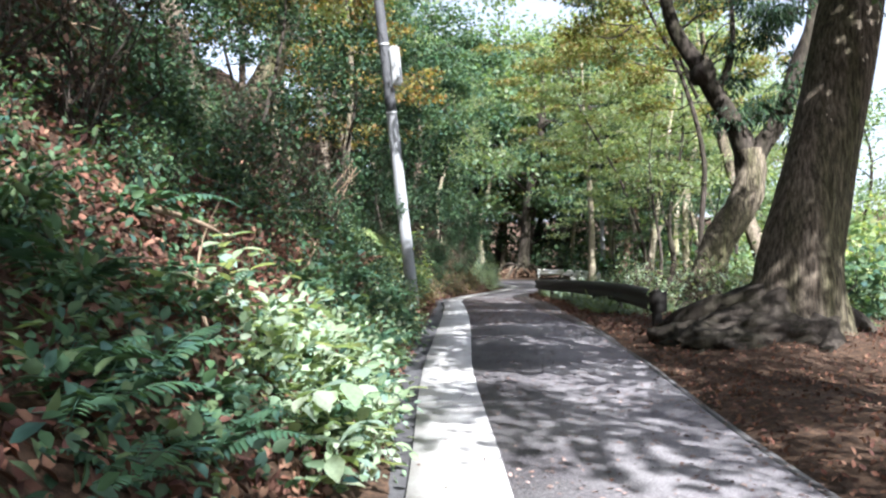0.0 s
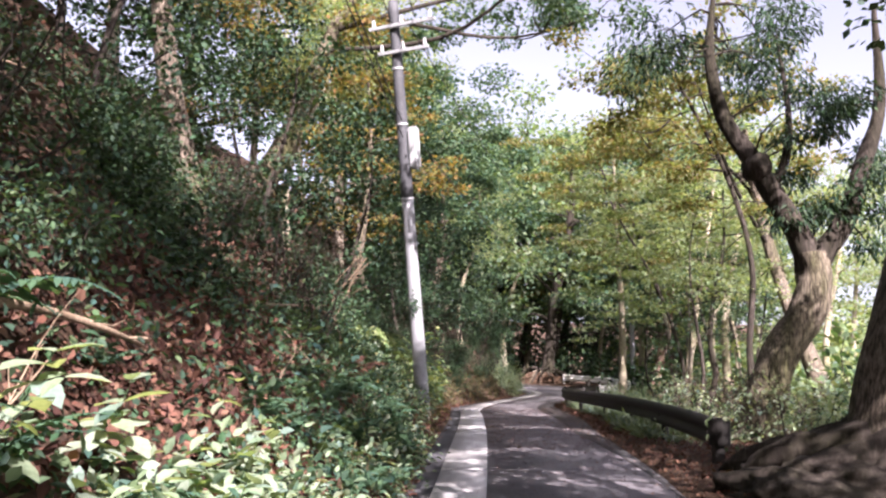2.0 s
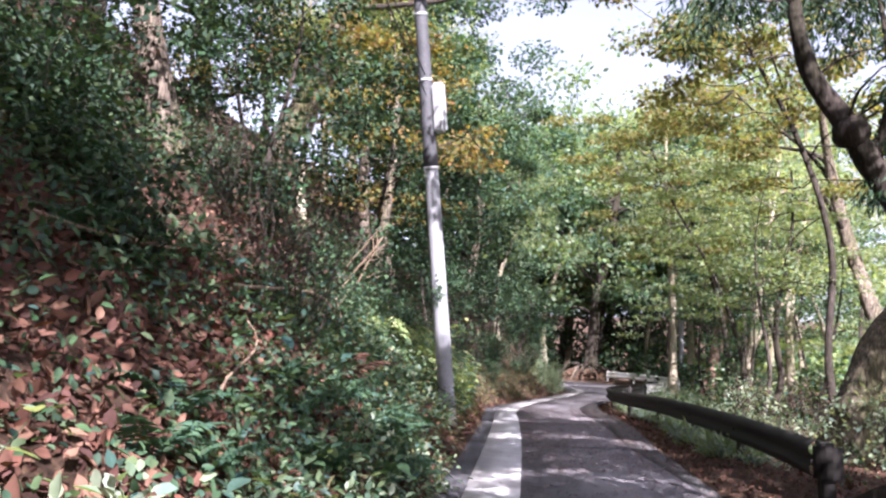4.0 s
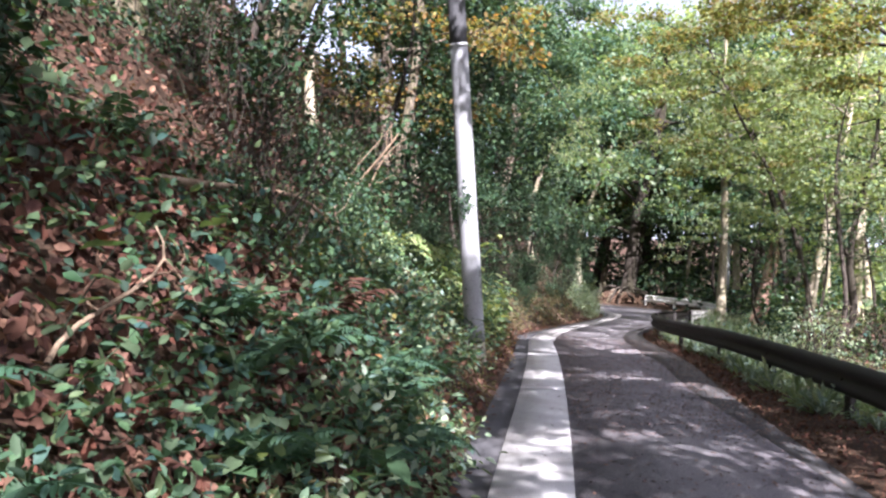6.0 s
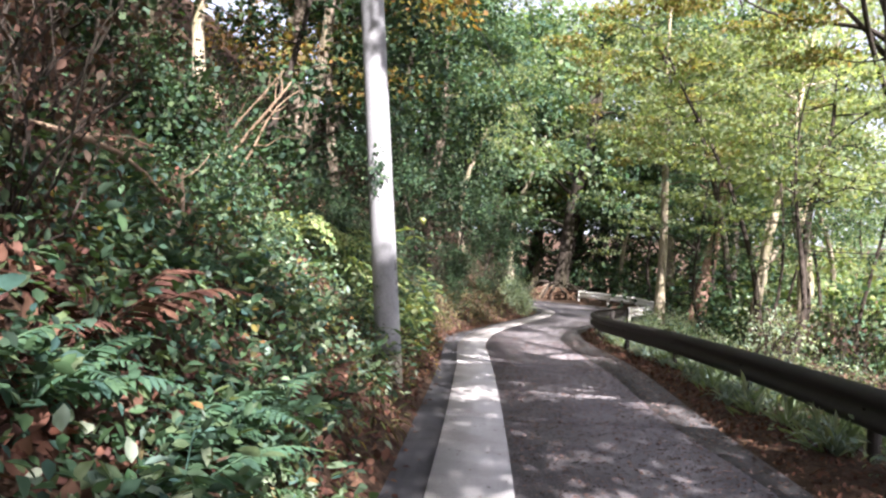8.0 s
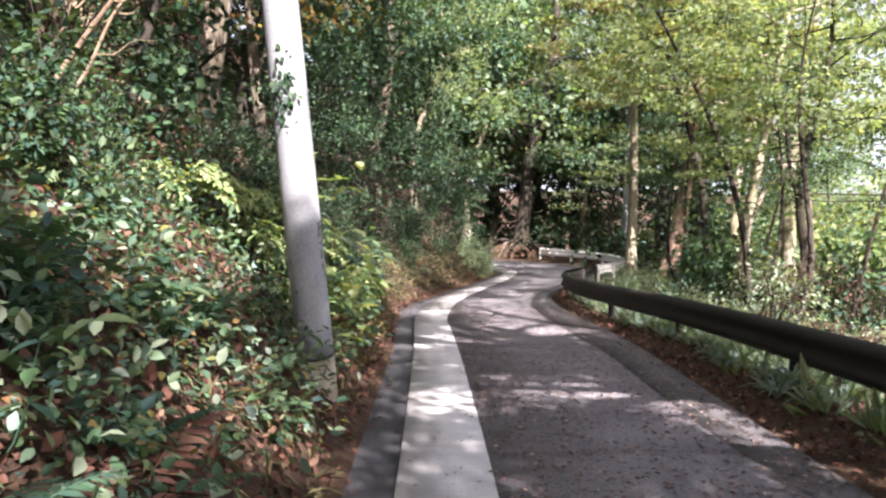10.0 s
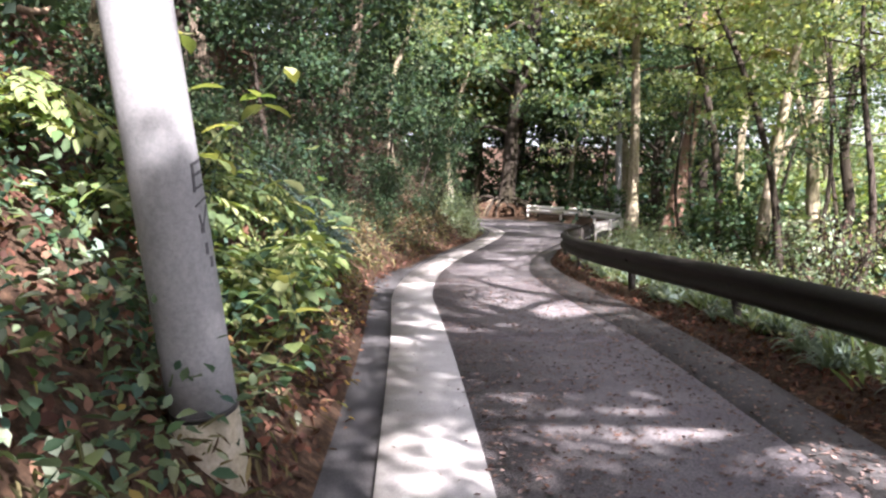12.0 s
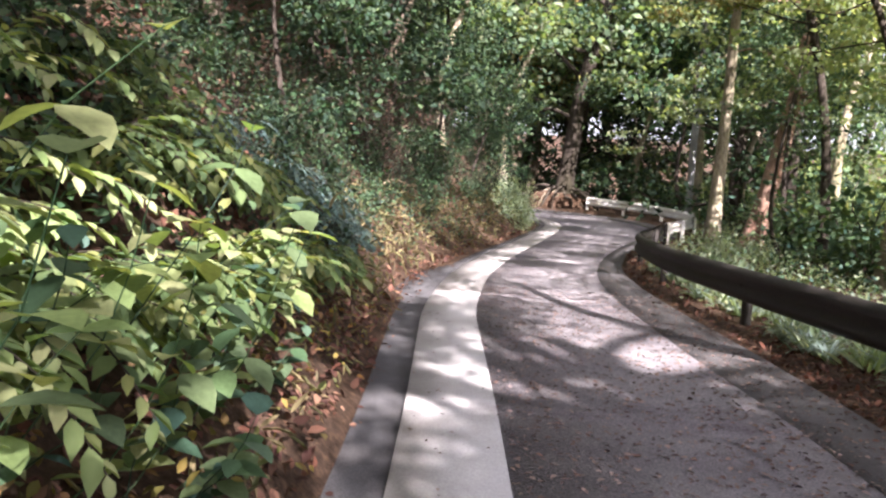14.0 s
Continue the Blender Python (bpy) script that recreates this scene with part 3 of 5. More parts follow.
def far_pole():
    x, y = 10.65, 60.0
    z = float(ground_z(x, y))
    root = thing("utility_pole", "slim pale grey utility pole standing among the trees past the bend", "utility pole", (x, y, z))
    put_mesh("shaft", mesh_from("shaft", *tube([(0, 0, h) for h in np.linspace(-0.4, 15.5, 20)], [0.19, 0.13], 18), POLE, True), root)
    for h in (12.6, 13.6):
        part("crossarm", box_bm(1.5, 0.09, 0.09, pose(0, -0.17, h), 0.01), STEEL_GREY, root)
    for h in (11.0, 12.0):
        bm = bmesh.new()
        bmesh.ops.create_cone(bm, cap_ends=True, segments=18, radius1=0.175, radius2=0.17, depth=0.07, matrix=pose(0, 0, h))
        part("clamp", bm, STEEL_GREY, root)


far_pole()


# ---- trees ----
def limb_points(g, start, end, bend=0.12, n=8):
    s, e = np.array(start, float), np.array(end, float)
    t = np.linspace(0, 1, n)[:, None]
    p = s + (e - s) * t
    w = g.normal(size=(1, 3)) * bend * np.linalg.norm(e - s)
    w2 = g.normal(size=(1, 3)) * bend * 0.5 * np.linalg.norm(e - s)
    return p + w * np.sin(np.pi * t) + w2 * np.sin(2 * np.pi * t)


def tree(name, seed, height, r, bark, leaf, label, category="tree", lean=(0, 0), crown_from=0.45, spread=2.2, n_limbs=9, per=230, size=0.11, flat=0.5, droop=0.25,
         clump=0.9, at=None, group="", extra=0, shape=DIAMOND_V, faces=DIAMOND_F, bend=0.04):
    g = np.random.default_rng(seed)
    root = thing(name, label, category, (0, 0, 0) if at is None else at, group)
    top = np.array([lean[0], lean[1], height])
    trunk = limb_points(g, (0, 0, -0.3), top, bend, 14)
    v, f = tube(trunk, [r * 1.25, r, r * 0.85, r * 0.6, r * 0.3, r * 0.08], 10, 0.04, seed, (0.5, 1.2))
    put_mesh("trunk", mesh_from("trunk", v, f, bark, True), root)
    centres, radii = [], []
    for k in range(n_limbs):
        h = crown_from + (0.97 - crown_from) * (k + g.random()) / n_limbs
        s = trunk[min(13, int(h * 13))]
        a = k * 2.4 + g.uniform(-0.5, 0.5)
        reach = spread * g.uniform(0.6, 1.15) * (1.15 - 0.55 * h)
        e = s + np.array([math.cos(a) * reach, math.sin(a) * reach, g.uniform(0.0, 0.9) * reach * 0.6])
        p = limb_points(g, s, e, 0.1, 7)
        pieces = [tube(p, [r * 0.42 * (1.2 - h), r * 0.22 * (1.2 - h), 0.008], 6, 0.03, k)]
        for q in (p[3], p[5], p[6]):
            centres.append(q + g.normal(size=3) * 0.25 * clump)
            radii.append(clump * g.uniform(0.65, 1.2))
            tw = limb_points(g, p[4], centres[-1], 0.1, 4)
            pieces.append(tube(tw, [0.015, 0.005], 4))
        put_mesh("limb", mesh_from("limb", *joined(pieces), bark, True), root)
    for k in range(extra):
        q = trunk[g.integers(6, 14)] + g.normal(size=3) * spread * 0.5
        centres.append(q)
        radii.append(clump)
    put_mesh("crown", mesh_from("crown", *clumps(g, centres, radii, per, size, flat, droop, shape, faces), leaf), root)
    return root


def placed(src, x, y, turn=0, s=1.0, dz=0.0):
    z = float(ground_z(x, y))
    return copy_thing(src, pose(x, y, z + dz, 0, 0, turn) @ Matrix.Diagonal((s, s, s, 1)))


def stood(src, x, y, turn=0, s=1.0):
    src.matrix_basis = pose(x, y, float(ground_z(x, y)), 0, 0, turn) @ Matrix.Diagonal((s, s, s, 1))
    return src


def big_tree():
    x, y = 5.95, 12.6
    base = Vector((x, y, float(ground_z(x, y))))
    root = thing("old_tree", "massive brown-barked old tree with spreading surface roots beside the road", "tree", base)
    path = catmull([(5.72, 12.6, -0.45), (5.78, 12.6, 0.2), (5.9, 12.6, 1.2), (6.12, 12.6, 2.3), (6.7, 12.65, 4.5), (7.3, 12.8, 7.5), (7.7, 13, 11), (7.9, 13.1, 14)], 5) - np.array(base)
    v, f = tube(path, [0.98, 0.8, 0.68, 0.61, 0.55, 0.5, 0.45, 0.36, 0.28, 0.16], 40, 0.03, 4, (0.25, 4.0))
    put_mesh("trunk", mesh_from("trunk", v, f, BARK, True), root)
    runs = [[(5.5, 12.3, 0.55), (4.95, 12.2, 0.4), (4.4, 12.25, 0.22), (3.9, 12.35, 0.0), (3.65, 12.3, -0.35)],
            [(5.5, 12.8, 0.7), (5.0, 13.2, 0.5), (4.5, 13.6, 0.36), (4.05, 14.0, 0.1), (3.9, 14.3, -0.25)],
            [(5.5, 12.2, 0.35), (5.0, 11.8, 0.1), (4.4, 11.5, -0.06), (3.8, 11.3, -0.2), (3.5, 11.2, -0.4)],
            [(5.9, 12.1, 0.2), (5.8, 11.5, 0.0), (5.5, 11.0, -0.15), (5.1, 10.6, -0.4)],
            [(6.4, 12.9, 0.4), (7.1, 13.2, 0.1), (7.8, 13.4, -0.4)],
            [(5.3, 12.5, 0.6), (4.7, 12.7, 0.48), (4.25, 12.95, 0.34), (3.98, 13.15, 0.05), (3.85, 13.25, -0.35)]]
    mass = bmesh.new()
    bmesh.ops.create_icosphere(mass, subdivisions=5, radius=1.0)
    for w in mass.verts:
        c = w.co.copy()
        k = 1 + 0.3 * noise.noise(c * 1.7) + 0.24 * abs(noise.noise(c * 4 + Vector((3, 1, 2)))) + 0.1 * noise.noise(c * 9)
        w.co = Vector((c.x * 1.3 * k - 0.95, c.y * 1.25 * k - 0.1, c.z * 0.5 * k - 0.2))
    for fa in mass.faces:
        fa.smooth = True
    part("root_mass", mass, BARK_DARK, root, "knotted dark mass of roots and earth")
    for i, run in enumerate(runs):
        p = catmull(run, 6) - np.array(base)
        v, f = tube(p, [0.3, 0.2, 0.15, 0.1, 0.05], 16, 0.14, i + 3)
        put_mesh("root", mesh_from("root", v, f, BARK_DARK, True), root, "exposed surface root")
    g = np.random.default_rng(5)
    centres, radii = [], []
    for k in range(16):
        h = g.uniform(8.5, 13.5)
        s = np.array([np.interp(h, [4.5, 7.5, 14], [6.7, 7.3, 7.9]), 12.9, h]) - np.array(base)
        a = k * 2.4
        e = s + np.array([math.cos(a) * 4.6, math.sin(a) * 4.6, g.uniform(0.2, 1.8)]) * g.uniform(0.7, 1.2)
        p = limb_points(g, s, e, 0.1, 8)
        v, f = tube(p, [0.16, 0.1, 0.02], 8, 0.04, k)
        put_mesh("limb", mesh_from("limb", v, f, BARK_DARK, True), root)
        for q in (p[4], p[6], p[7]):
            centres.append(q)
            radii.append(g.uniform(0.8, 1.3))
    # added bough above the view, its leaf clump set to shade the pole's foot
    reach = limb_points(g, np.array([6.9, 12.7, 6.6]) - np.array(base), np.array([2.3, 11.6, 8.4]) - np.array(base), 0.05, 10)
    put_mesh("limb", mesh_from("limb", *tube(reach, [0.2, 0.12, 0.03], 10, 0.05, 9), BARK_DARK, True), root)
    centres.append(np.array([2.85, 11.5, 9.0]) - np.array(base))
    radii.append(0.9)
    # added high boughs, unseen, to shade the bank behind the pole
    for tip in ((1.5, 14.5, 14.5), (3.0, 17.0, 15.0), (3.2, 13.2, 15.5)):
        arm = limb_points(g, np.array([7.65, 13.0, 10.8]) - np.array(base), np.array(tip) - np.array(base), 0.06, 10)
        put_mesh("limb", mesh_from("limb", *tube(arm, [0.18, 0.1, 0.03], 8, 0.05, 11), BARK_DARK, True), root)
        for q in arm[4:]:
            centres.append(q + g.normal(size=3) * 0.4)
            radii.append(1.25)
    # added leaf clumps that block the sun from a stretch of road
    for k in range(26):
        c = np.array([g.uniform(4.7, 8.4), g.uniform(12.8, 15.6), g.uniform(9.0, 10.6)]) - np.array(base)
        s = np.array([np.interp(8.3, [7.5, 14], [7.3, 7.9]), 12.9, 8.3]) - np.array(base)
        put_mesh("limb", mesh_from("limb", *tube(limb_points(g, s, c, 0.08, 7), [0.09, 0.05, 0.012], 6, 0.04, k), BARK_DARK, True), root)
        centres.append(c)
        radii.append(g.uniform(0.8, 1.2))
    # added clumps to shade the upper pole
    for k in range(7):
        c = np.array([1.75, 14.6, 9.9 + 0.12 * k]) + g.normal(size=3) * [0.3, 0.35, 0.2] - np.array(base)
        put_mesh("limb", mesh_from("limb", *tube(limb_points(g, arm[3], c, 0.08, 7), [0.06, 0.03, 0.01], 6, 0.04, k), BARK_DARK, True), root)
        centres.append(c)
        radii.append(g.uniform(0.5, 0.7))
    # added clumps to shade the bushes behind the pole
    for k in range(9):
        c = np.array([g.uniform(1.2, 3.6), g.uniform(14.6, 17.2), g.uniform(10.2, 11.4)]) - np.array(base)
        put_mesh("limb", mesh_from("limb", *tube(limb_points(g, arm[3], c, 0.08, 7), [0.06, 0.03, 0.01], 6, 0.04, k), BARK_DARK, True), root)
        centres.append(c)
        radii.append(g.uniform(0.6, 0.95))
    # added clumps to shade the lower pole
    for k in range(5):
        c = np.array([3.4, 10.55, 9.9]) + g.normal(size=3) * [0.3, 0.4, 0.3] - np.array(base)
        put_mesh("limb", mesh_from("limb", *tube(limb_points(g, reach[6], c, 0.08, 7), [0.05, 0.03, 0.01], 6, 0.04, k), BARK_DARK, True), root)
        centres.append(c)
        radii.append(0.6)
    for q in np.vstack([reach[4:6], reach[-2:]]):
        centres.append(q)
        radii.append(0.95)
    put_mesh("crown", mesh_from("crown", *clumps(g, centres, radii, 260, 0.16, 0.5, 0.5), LEAF_DARK), root)


def forked_tree():
    x, y = 6.75, 21.0
    base = Vector((x, y, float(ground_z(x, y))))
    root = thing("forked_tree", "crooked dark tree forking above a leaning sunlit trunk behind the guardrail", "tree", base)
    o = np.array(base)
    trunk = catmull([(6.55, 21, -0.5), (6.75, 21, 0.3), (7.02, 21, 1.2), (7.45, 21, 2.1), (7.95, 21, 2.85), (8.2, 21, 3.6), (8.15, 21, 4.3)], 6) - o
    v, f = tube(trunk, [0.58, 0.46, 0.42, 0.41, 0.4, 0.38], 22, 0.07, 8, (0.4, 4.0))
    put_mesh("trunk", mesh_from("trunk", v, f, BARK, True), root)
    limbs = [[(8.12, 21, 3.9), (7.95, 21, 4.6), (7.52, 21, 5.45), (7.0, 21, 6.4), (6.4, 21, 7.4), (6.08, 21, 8.4), (6.0, 21, 9.5), (6.2, 21.2, 11)],
             [(8.1, 21, 3.8), (8.5, 21, 4.4), (9.05, 21, 5.2), (9.5, 21, 6.5), (10.0, 21, 8.0), (10.1, 21.1, 10.5)],
             [(7.3, 21, 5.8), (7.75, 21.1, 6.7), (7.9, 21.2, 8.0), (7.8, 21.4, 10.0)]]
    limb = None
    for i, run in enumerate(limbs):
        v, f = tube(catmull(run, 6) - o, [0.33, 0.27, 0.24, 0.2, 0.14, 0.06] if i < 2 else [0.13, 0.09, 0.03], 14, 0.07, i)
        made = put_mesh("limb", mesh_from("limb", v, f, BARK_DARK, True), root)
        limb = made if i == 0 else limb
    knot = bmesh.new()
    bmesh.ops.create_icosphere(knot, subdivisions=3, radius=0.36)
    for w in knot.verts:
        w.co *= 1 + 0.25 * noise.noise(w.co * 5)
        w.co += Vector((7.02, 20.98, 6.4)) - base
    for fa in knot.faces:
        fa.smooth = True
    part("knot", knot, BARK_DARK, limb, "swollen dark knot on the limb")
    g = np.random.default_rng(12)
    centres, radii = [], []
    for k in range(18):
        centres.append(np.array([g.uniform(7.6, 10.2), 21.2 + g.normal() * 0.6, g.uniform(4.6, 8.5)]) - o)
        radii.append(g.uniform(0.45, 0.85))
    # high clumps added over the road to shade a stretch further on
    for k in range(16):
        centres.append(np.array([g.uniform(4.2, 9.0), g.uniform(20.0, 23.6), g.uniform(9.3, 11.0)]) - o)
        radii.append(g.uniform(0.8, 1.2))
    for c in centres:
        s = (catmull(limbs[1] if c[0] > 2.0 else limbs[0], 6) - o)
        s = s[int(np.argmin(np.linalg.norm(s - c, axis=1)))]
        put_mesh("twig", mesh_from("twig", *tube(limb_points(g, s, c, 0.08, 5), [0.035, 0.008], 5), BARK_DARK, True), root)
    put_mesh("crown", mesh_from("crown", *clumps(g, centres, radii, 230, 0.2, 0.6, 0.9, BLADE_V * [1.4, 1, 1], LEAF_F), LEAF_DARK), root, "drooping dark evergreen sprays")


big_tree()
forked_tree()

# one of each kind, then copies through the wood
MAPLE = tree("maple", 21, 8.5, 0.075, BARK_DARK, LEAF_LIME, "slender maple with layered yellow-green leaves", lean=(0.8, -0.4), crown_from=0.5, spread=3.4, n_limbs=10, per=85, size=0.15, flat=0.16, clump=1.15, group="maples of the wood", bend=0.05)
THIN = tree("sapling", 22, 10.0, 0.07, BARK_DARK, LEAF_MID, "thin dark-stemmed sapling with sparse green leaves", lean=(-0.6, 0.3), crown_from=0.45, spread=2.4, n_limbs=9, per=100, size=0.11, flat=0.35, clump=0.9, group="saplings of the wood", bend=0.07)
EVER = tree("evergreen_tree", 23, 10.5, 0.19, BARK_DARK, LEAF_DARK, "dense dark evergreen tree", crown_from=0.12, spread=3.0, n_limbs=16, per=100, size=0.22, flat=0.6, clump=1.2, extra=10, group="evergreens of the wood")
GOLD = tree("autumn_tree", 24, 9.5, 0.12, BARK, LEAF_GOLD, "tree in orange and yellow autumn leaf", crown_from=0.35, spread=3.0, n_limbs=12, per=120, size=0.15, flat=0.18, clump=0.95, group="autumn trees of the bank")
PALE = tree("pale_trunk_tree", 25, 14.0, 0.15, BARK_PALE, LEAF_LIME, "tall tree with a pale sunlit trunk", lean=(1.2, 0.3), crown_from=0.5, spread=3.6, n_limbs=12, per=140, size=0.16, flat=0.4, clump=1.3, group="pale trees of the wood")
FRESH = tree("green_tree", 26, 9.0, 0.1, BARK_DARK, LEAF_WOOD, "leafy bright green tree of the wood", crown_from=0.18, spread=3.2, n_limbs=13, per=115, size=0.18, flat=0.5, clump=1.25, extra=6, group="green trees of the wood")
SHRUB_TREE = tree("bank_tree", 27, 5.0, 0.06, BARK_DARK, LEAF_DARK, "small leafy tree on the steep bank", lean=(0.8, -0.3), crown_from=0.15, spread=2.0, n_limbs=11, per=125, size=0.125, flat=0.55, clump=0.75, group="small trees of the bank")

CANOPY = tree("canopy_tree", 28, 13.0, 0.24, BARK, LEAF_MID, "added broad shade tree whose crown spreads over the road", lean=(-1.0, 0.3), crown_from=0.45, spread=5.6, n_limbs=11, per=360, size=0.2, flat=0.5, clump=1.35, group="broad trees behind the walker")

# right-hand wood
stood(THIN, 11.5, 34.5, 40, 0.9)
stood(MAPLE, 7.4, 30.5, 0, 1.0)
for x, y, t, s in ((10.5, 46, 70, 1.2), (13.5, 37, 200, 1.2)):
    placed(MAPLE, x, y, t, s)
for x, y, t, s in ((9.5, 43, 0, 1.0), (11.0, 39, 200, 1.1), (14, 47, 50, 1.2), (7.0, 32.5, 140, 0.8)):
    placed(THIN, x, y, t, s)
stood(PALE, 15.5, 47, 200, 0.9)
for x, y, t, s in ((13.0, 43, 100, 1.0), (16, 39, 30, 1.1), (12.5, 57, 0, 1.0), (21, 48, 260, 1.2), (9.2, 66, 300, 1.1)):
    placed(PALE, x, y, t, s)
stood(FRESH, 24, 62, 0, 1.1)
for x, y, t, s in ((22, 70, 100, 1.6), (33, 68, 60, 1.8), (44, 62, 90, 2.0)):
    placed(FRESH, x, y, t, s)
stood(EVER, 9.5, 70, 0, 1.2)
for x, y, t, s in ((13.5, 69, 80, 1.3), (5.5, 71, 150, 1.2), (1, 72, 220, 1.3), (17, 66, 10, 1.3), (-5, 73, 40, 1.4), (8, 80, 10, 1.7), (0, 84, 200, 1.8)):
    placed(EVER, x, y, t, s)



def stem_tree(name, label, run, r, bark, leaf, seed, fork=None, lo=3.5, per=130, size=0.12, spread=1.6, n=12):
    """A tree drawn along its own crooked stem, with a thin crown."""
    g = np.random.default_rng(seed)
    x, y = run[0][0], run[0][1]
    base = np.array([x, y, float(ground_z(x, y))])
    root = thing(name, label, "tree", base)
    p = catmull(run, 6) - base
    put_mesh("trunk", mesh_from("trunk", *tube(p, [r * 1.3, r, r * 0.85, r * 0.6, r * 0.3], 10, 0.06, seed, (0.4, 2.0)), bark, True), root)
    if fork:
        put_mesh("limb", mesh_from("limb", *tube(catmull(fork, 6) - base, [r * 0.6, r * 0.4, r * 0.12], 8, 0.05, seed + 1), bark, True), root)
    high = p[p[:, 2] > lo]
    centres, radii = [], []
    for k in range(n):
        s = high[int(k * (len(high) - 1) / n)]
        e = s + np.array([math.cos(k * 2.4) * spread, math.sin(k * 2.4) * spread, g.uniform(0, 0.7)]) * g.uniform(0.6, 1.3)
        q = limb_points(g, s, e, 0.1, 6)
        put_mesh("limb", mesh_from("limb", *tube(q, [r * 0.25, 0.006], 5), bark, True), root)
        centres += [q[3], q[5]]
        radii += [0.7, 0.9]
    put_mesh("crown", mesh_from("crown", *clumps(g, centres, radii, per, size, 0.16, 0.2), leaf), root)


stem_tree("crooked_sapling", "thin crooked dark sapling beyond the guardrail", [(8.85, 34, -0.9), (8.95, 34, 0), (9.4, 34, 1.3), (9.25, 34, 2.9), (9.5, 34, 4.7), (9.95, 34, 6.7), (10, 34, 9)], 0.125, BARK_DARK, LEAF_LIME, 61, lo=4.6, spread=3.0, n=20, per=110, size=0.14, fork=
          [(9.27, 34, 2.8), (9.0, 34, 3.6), (8.85, 34, 5), (8.9, 34, 7)])
stem_tree("forked_pale_tree", "pale sunlit slender tree beyond the guardrail", [(9.15, 38, -0.9), (9.25, 38, 1), (9.45, 38, 2.4), (9.85, 38, 4.8), (10.3, 38, 7.2), (10.9, 38, 11)], 0.17, BARK_PALE, LEAF_LIME, 62, lo=5.5, spread=3.2, n=18, per=130, size=0.15, fork=
          [(9.4, 38, 2.2), (10.0, 38, 3.4), (10.9, 38, 4.6), (11.5, 38, 6)])
stem_tree("leaning_sapling", "slender sapling leaning towards the road", [(8.85, 36, -0.9), (8.65, 36, 1.5), (8.3, 36, 3.2), (7.8, 36, 4.7), (7.1, 36, 6.25), (6.1, 36, 8.1), (5.4, 36, 9.6)], 0.085, BARK_DARK, LEAF_LIME, 63, lo=5.0, spread=2.8, n=22, per=130, size=0.15)
stem_tree("slender_maple", "slender dark maple with olive layered leaves over the road", [(8.9, 27.5, -0.4), (8.7, 27.5, 2), (8.9, 27.5, 5), (8.2, 27.5, 8), (7.0, 27.3, 10.5), (6.2, 27.2, 12)], 0.1, BARK_DARK, LEAF_OLIVE, 65, lo=7.2, spread=3.4, n=26, per=170, size=0.16)
stem_tree("slender_maple", "slender dark maple with olive layered leaves over the road", [(9.6, 42, -0.9), (9.4, 42, 3), (8.8, 42, 6), (7.8, 42, 9), (6.6, 42, 11), (6.0, 42, 12.5)], 0.12, BARK_DARK, LEAF_OLIVE, 66, lo=6.5, spread=3.6, n=26, per=180, size=0.17)
stem_tree("reddish_tree", "stout tree with reddish peeling bark in the sun", [(9.6, 48.3, -0.9), (10.1, 48.3, 1.2), (10.45, 48.3, 2.95), (10.9, 48.3, 6), (11.2, 48.3, 10)], 0.36, BARK_RED, LEAF_MID, 64, lo=4.5, per=200, size=0.15, spread=2.6)

# bank trees
stood(GOLD, -4.2, 27, 0, 1.1)
for x, y, t, s in ((-7.0, 25, 90, 0.9), (-4.6, 34, 200, 1.15)):
    placed(GOLD, x, y, t, s)
for x, y, t, s in ((-6.0, 26.2, 10, 0.8), (-9, 20, 120, 1.0), (-8, 34, 250, 1.0), (-1.5, 49, 30, 0.9)):
    placed(PALE, x, y, t, s)
for x, y, t, s in ((-4.0, 40, 30, 0.85), (-3.0, 45, 100, 0.9), (-7, 42, 160, 1.1), (-1.6, 51, 250, 0.6), (-6, 52, 300, 1.1), (-11, 30, 10, 1.1), (-13, 20, 60, 1.2), (-10, 12, 110, 1.0), (-5.2, 34.5, 50, 0.7)):
    placed(EVER, x, y, t, s)
stood(SHRUB_TREE, -3.6, 22.5, 0, 1.0)
for i, (x, y, s) in enumerate(((-4.8, 19, 1.0), (-6.5, 15, 1.1), (-3.0, 33, 0.9), (-2.6, 38, 0.85), (-1.6, 43, 0.9), (-0.4, 47.5, 0.8), (-7.5, 9, 1.1), (-5.8, 22, 1.0), (-8.5, 17, 1.2), (-6.0, 5, 1.1), (0.6, 51.5, 0.7), (-9.5, 26, 1.2))):
    placed(SHRUB_TREE, x, y, i * 77, s)

# tall trees that close the view over the bend
for src, x, y, t, s in ((PALE, 1.5, 66, 20, 1.5), (FRESH, 5, 68, 60, 2.0), (PALE, 12, 64, 100, 1.6), (PALE, -4, 64, 200, 1.6), (FRESH, -2, 78, 300, 2.5), (FRESH, 6.5, 76, 0, 2.3), (FRESH, 2.5, 73, 160, 2.5), (FRESH, 18, 74, 120, 2.5), (GOLD, 3, 70, 40, 1.7),
                        (EVER, 12, 92, 50, 2.4), (EVER, 2, 95, 90, 2.5), (EVER, 24, 88, 150, 2.4), (EVER, -8, 92, 10, 2.5), (PALE, -5.5, 48, 70, 1.3), (FRESH, -6, 56, 120, 1.8), (PALE, 14.5, 52, 30, 1.4), (PALE, -7.5, 38, 10, 1.3),
                        (GOLD, -8, 46, 140, 1.4), (MAPLE, 10.5, 57.5, 130, 1.4)):
    placed(src, x, y, t, s)

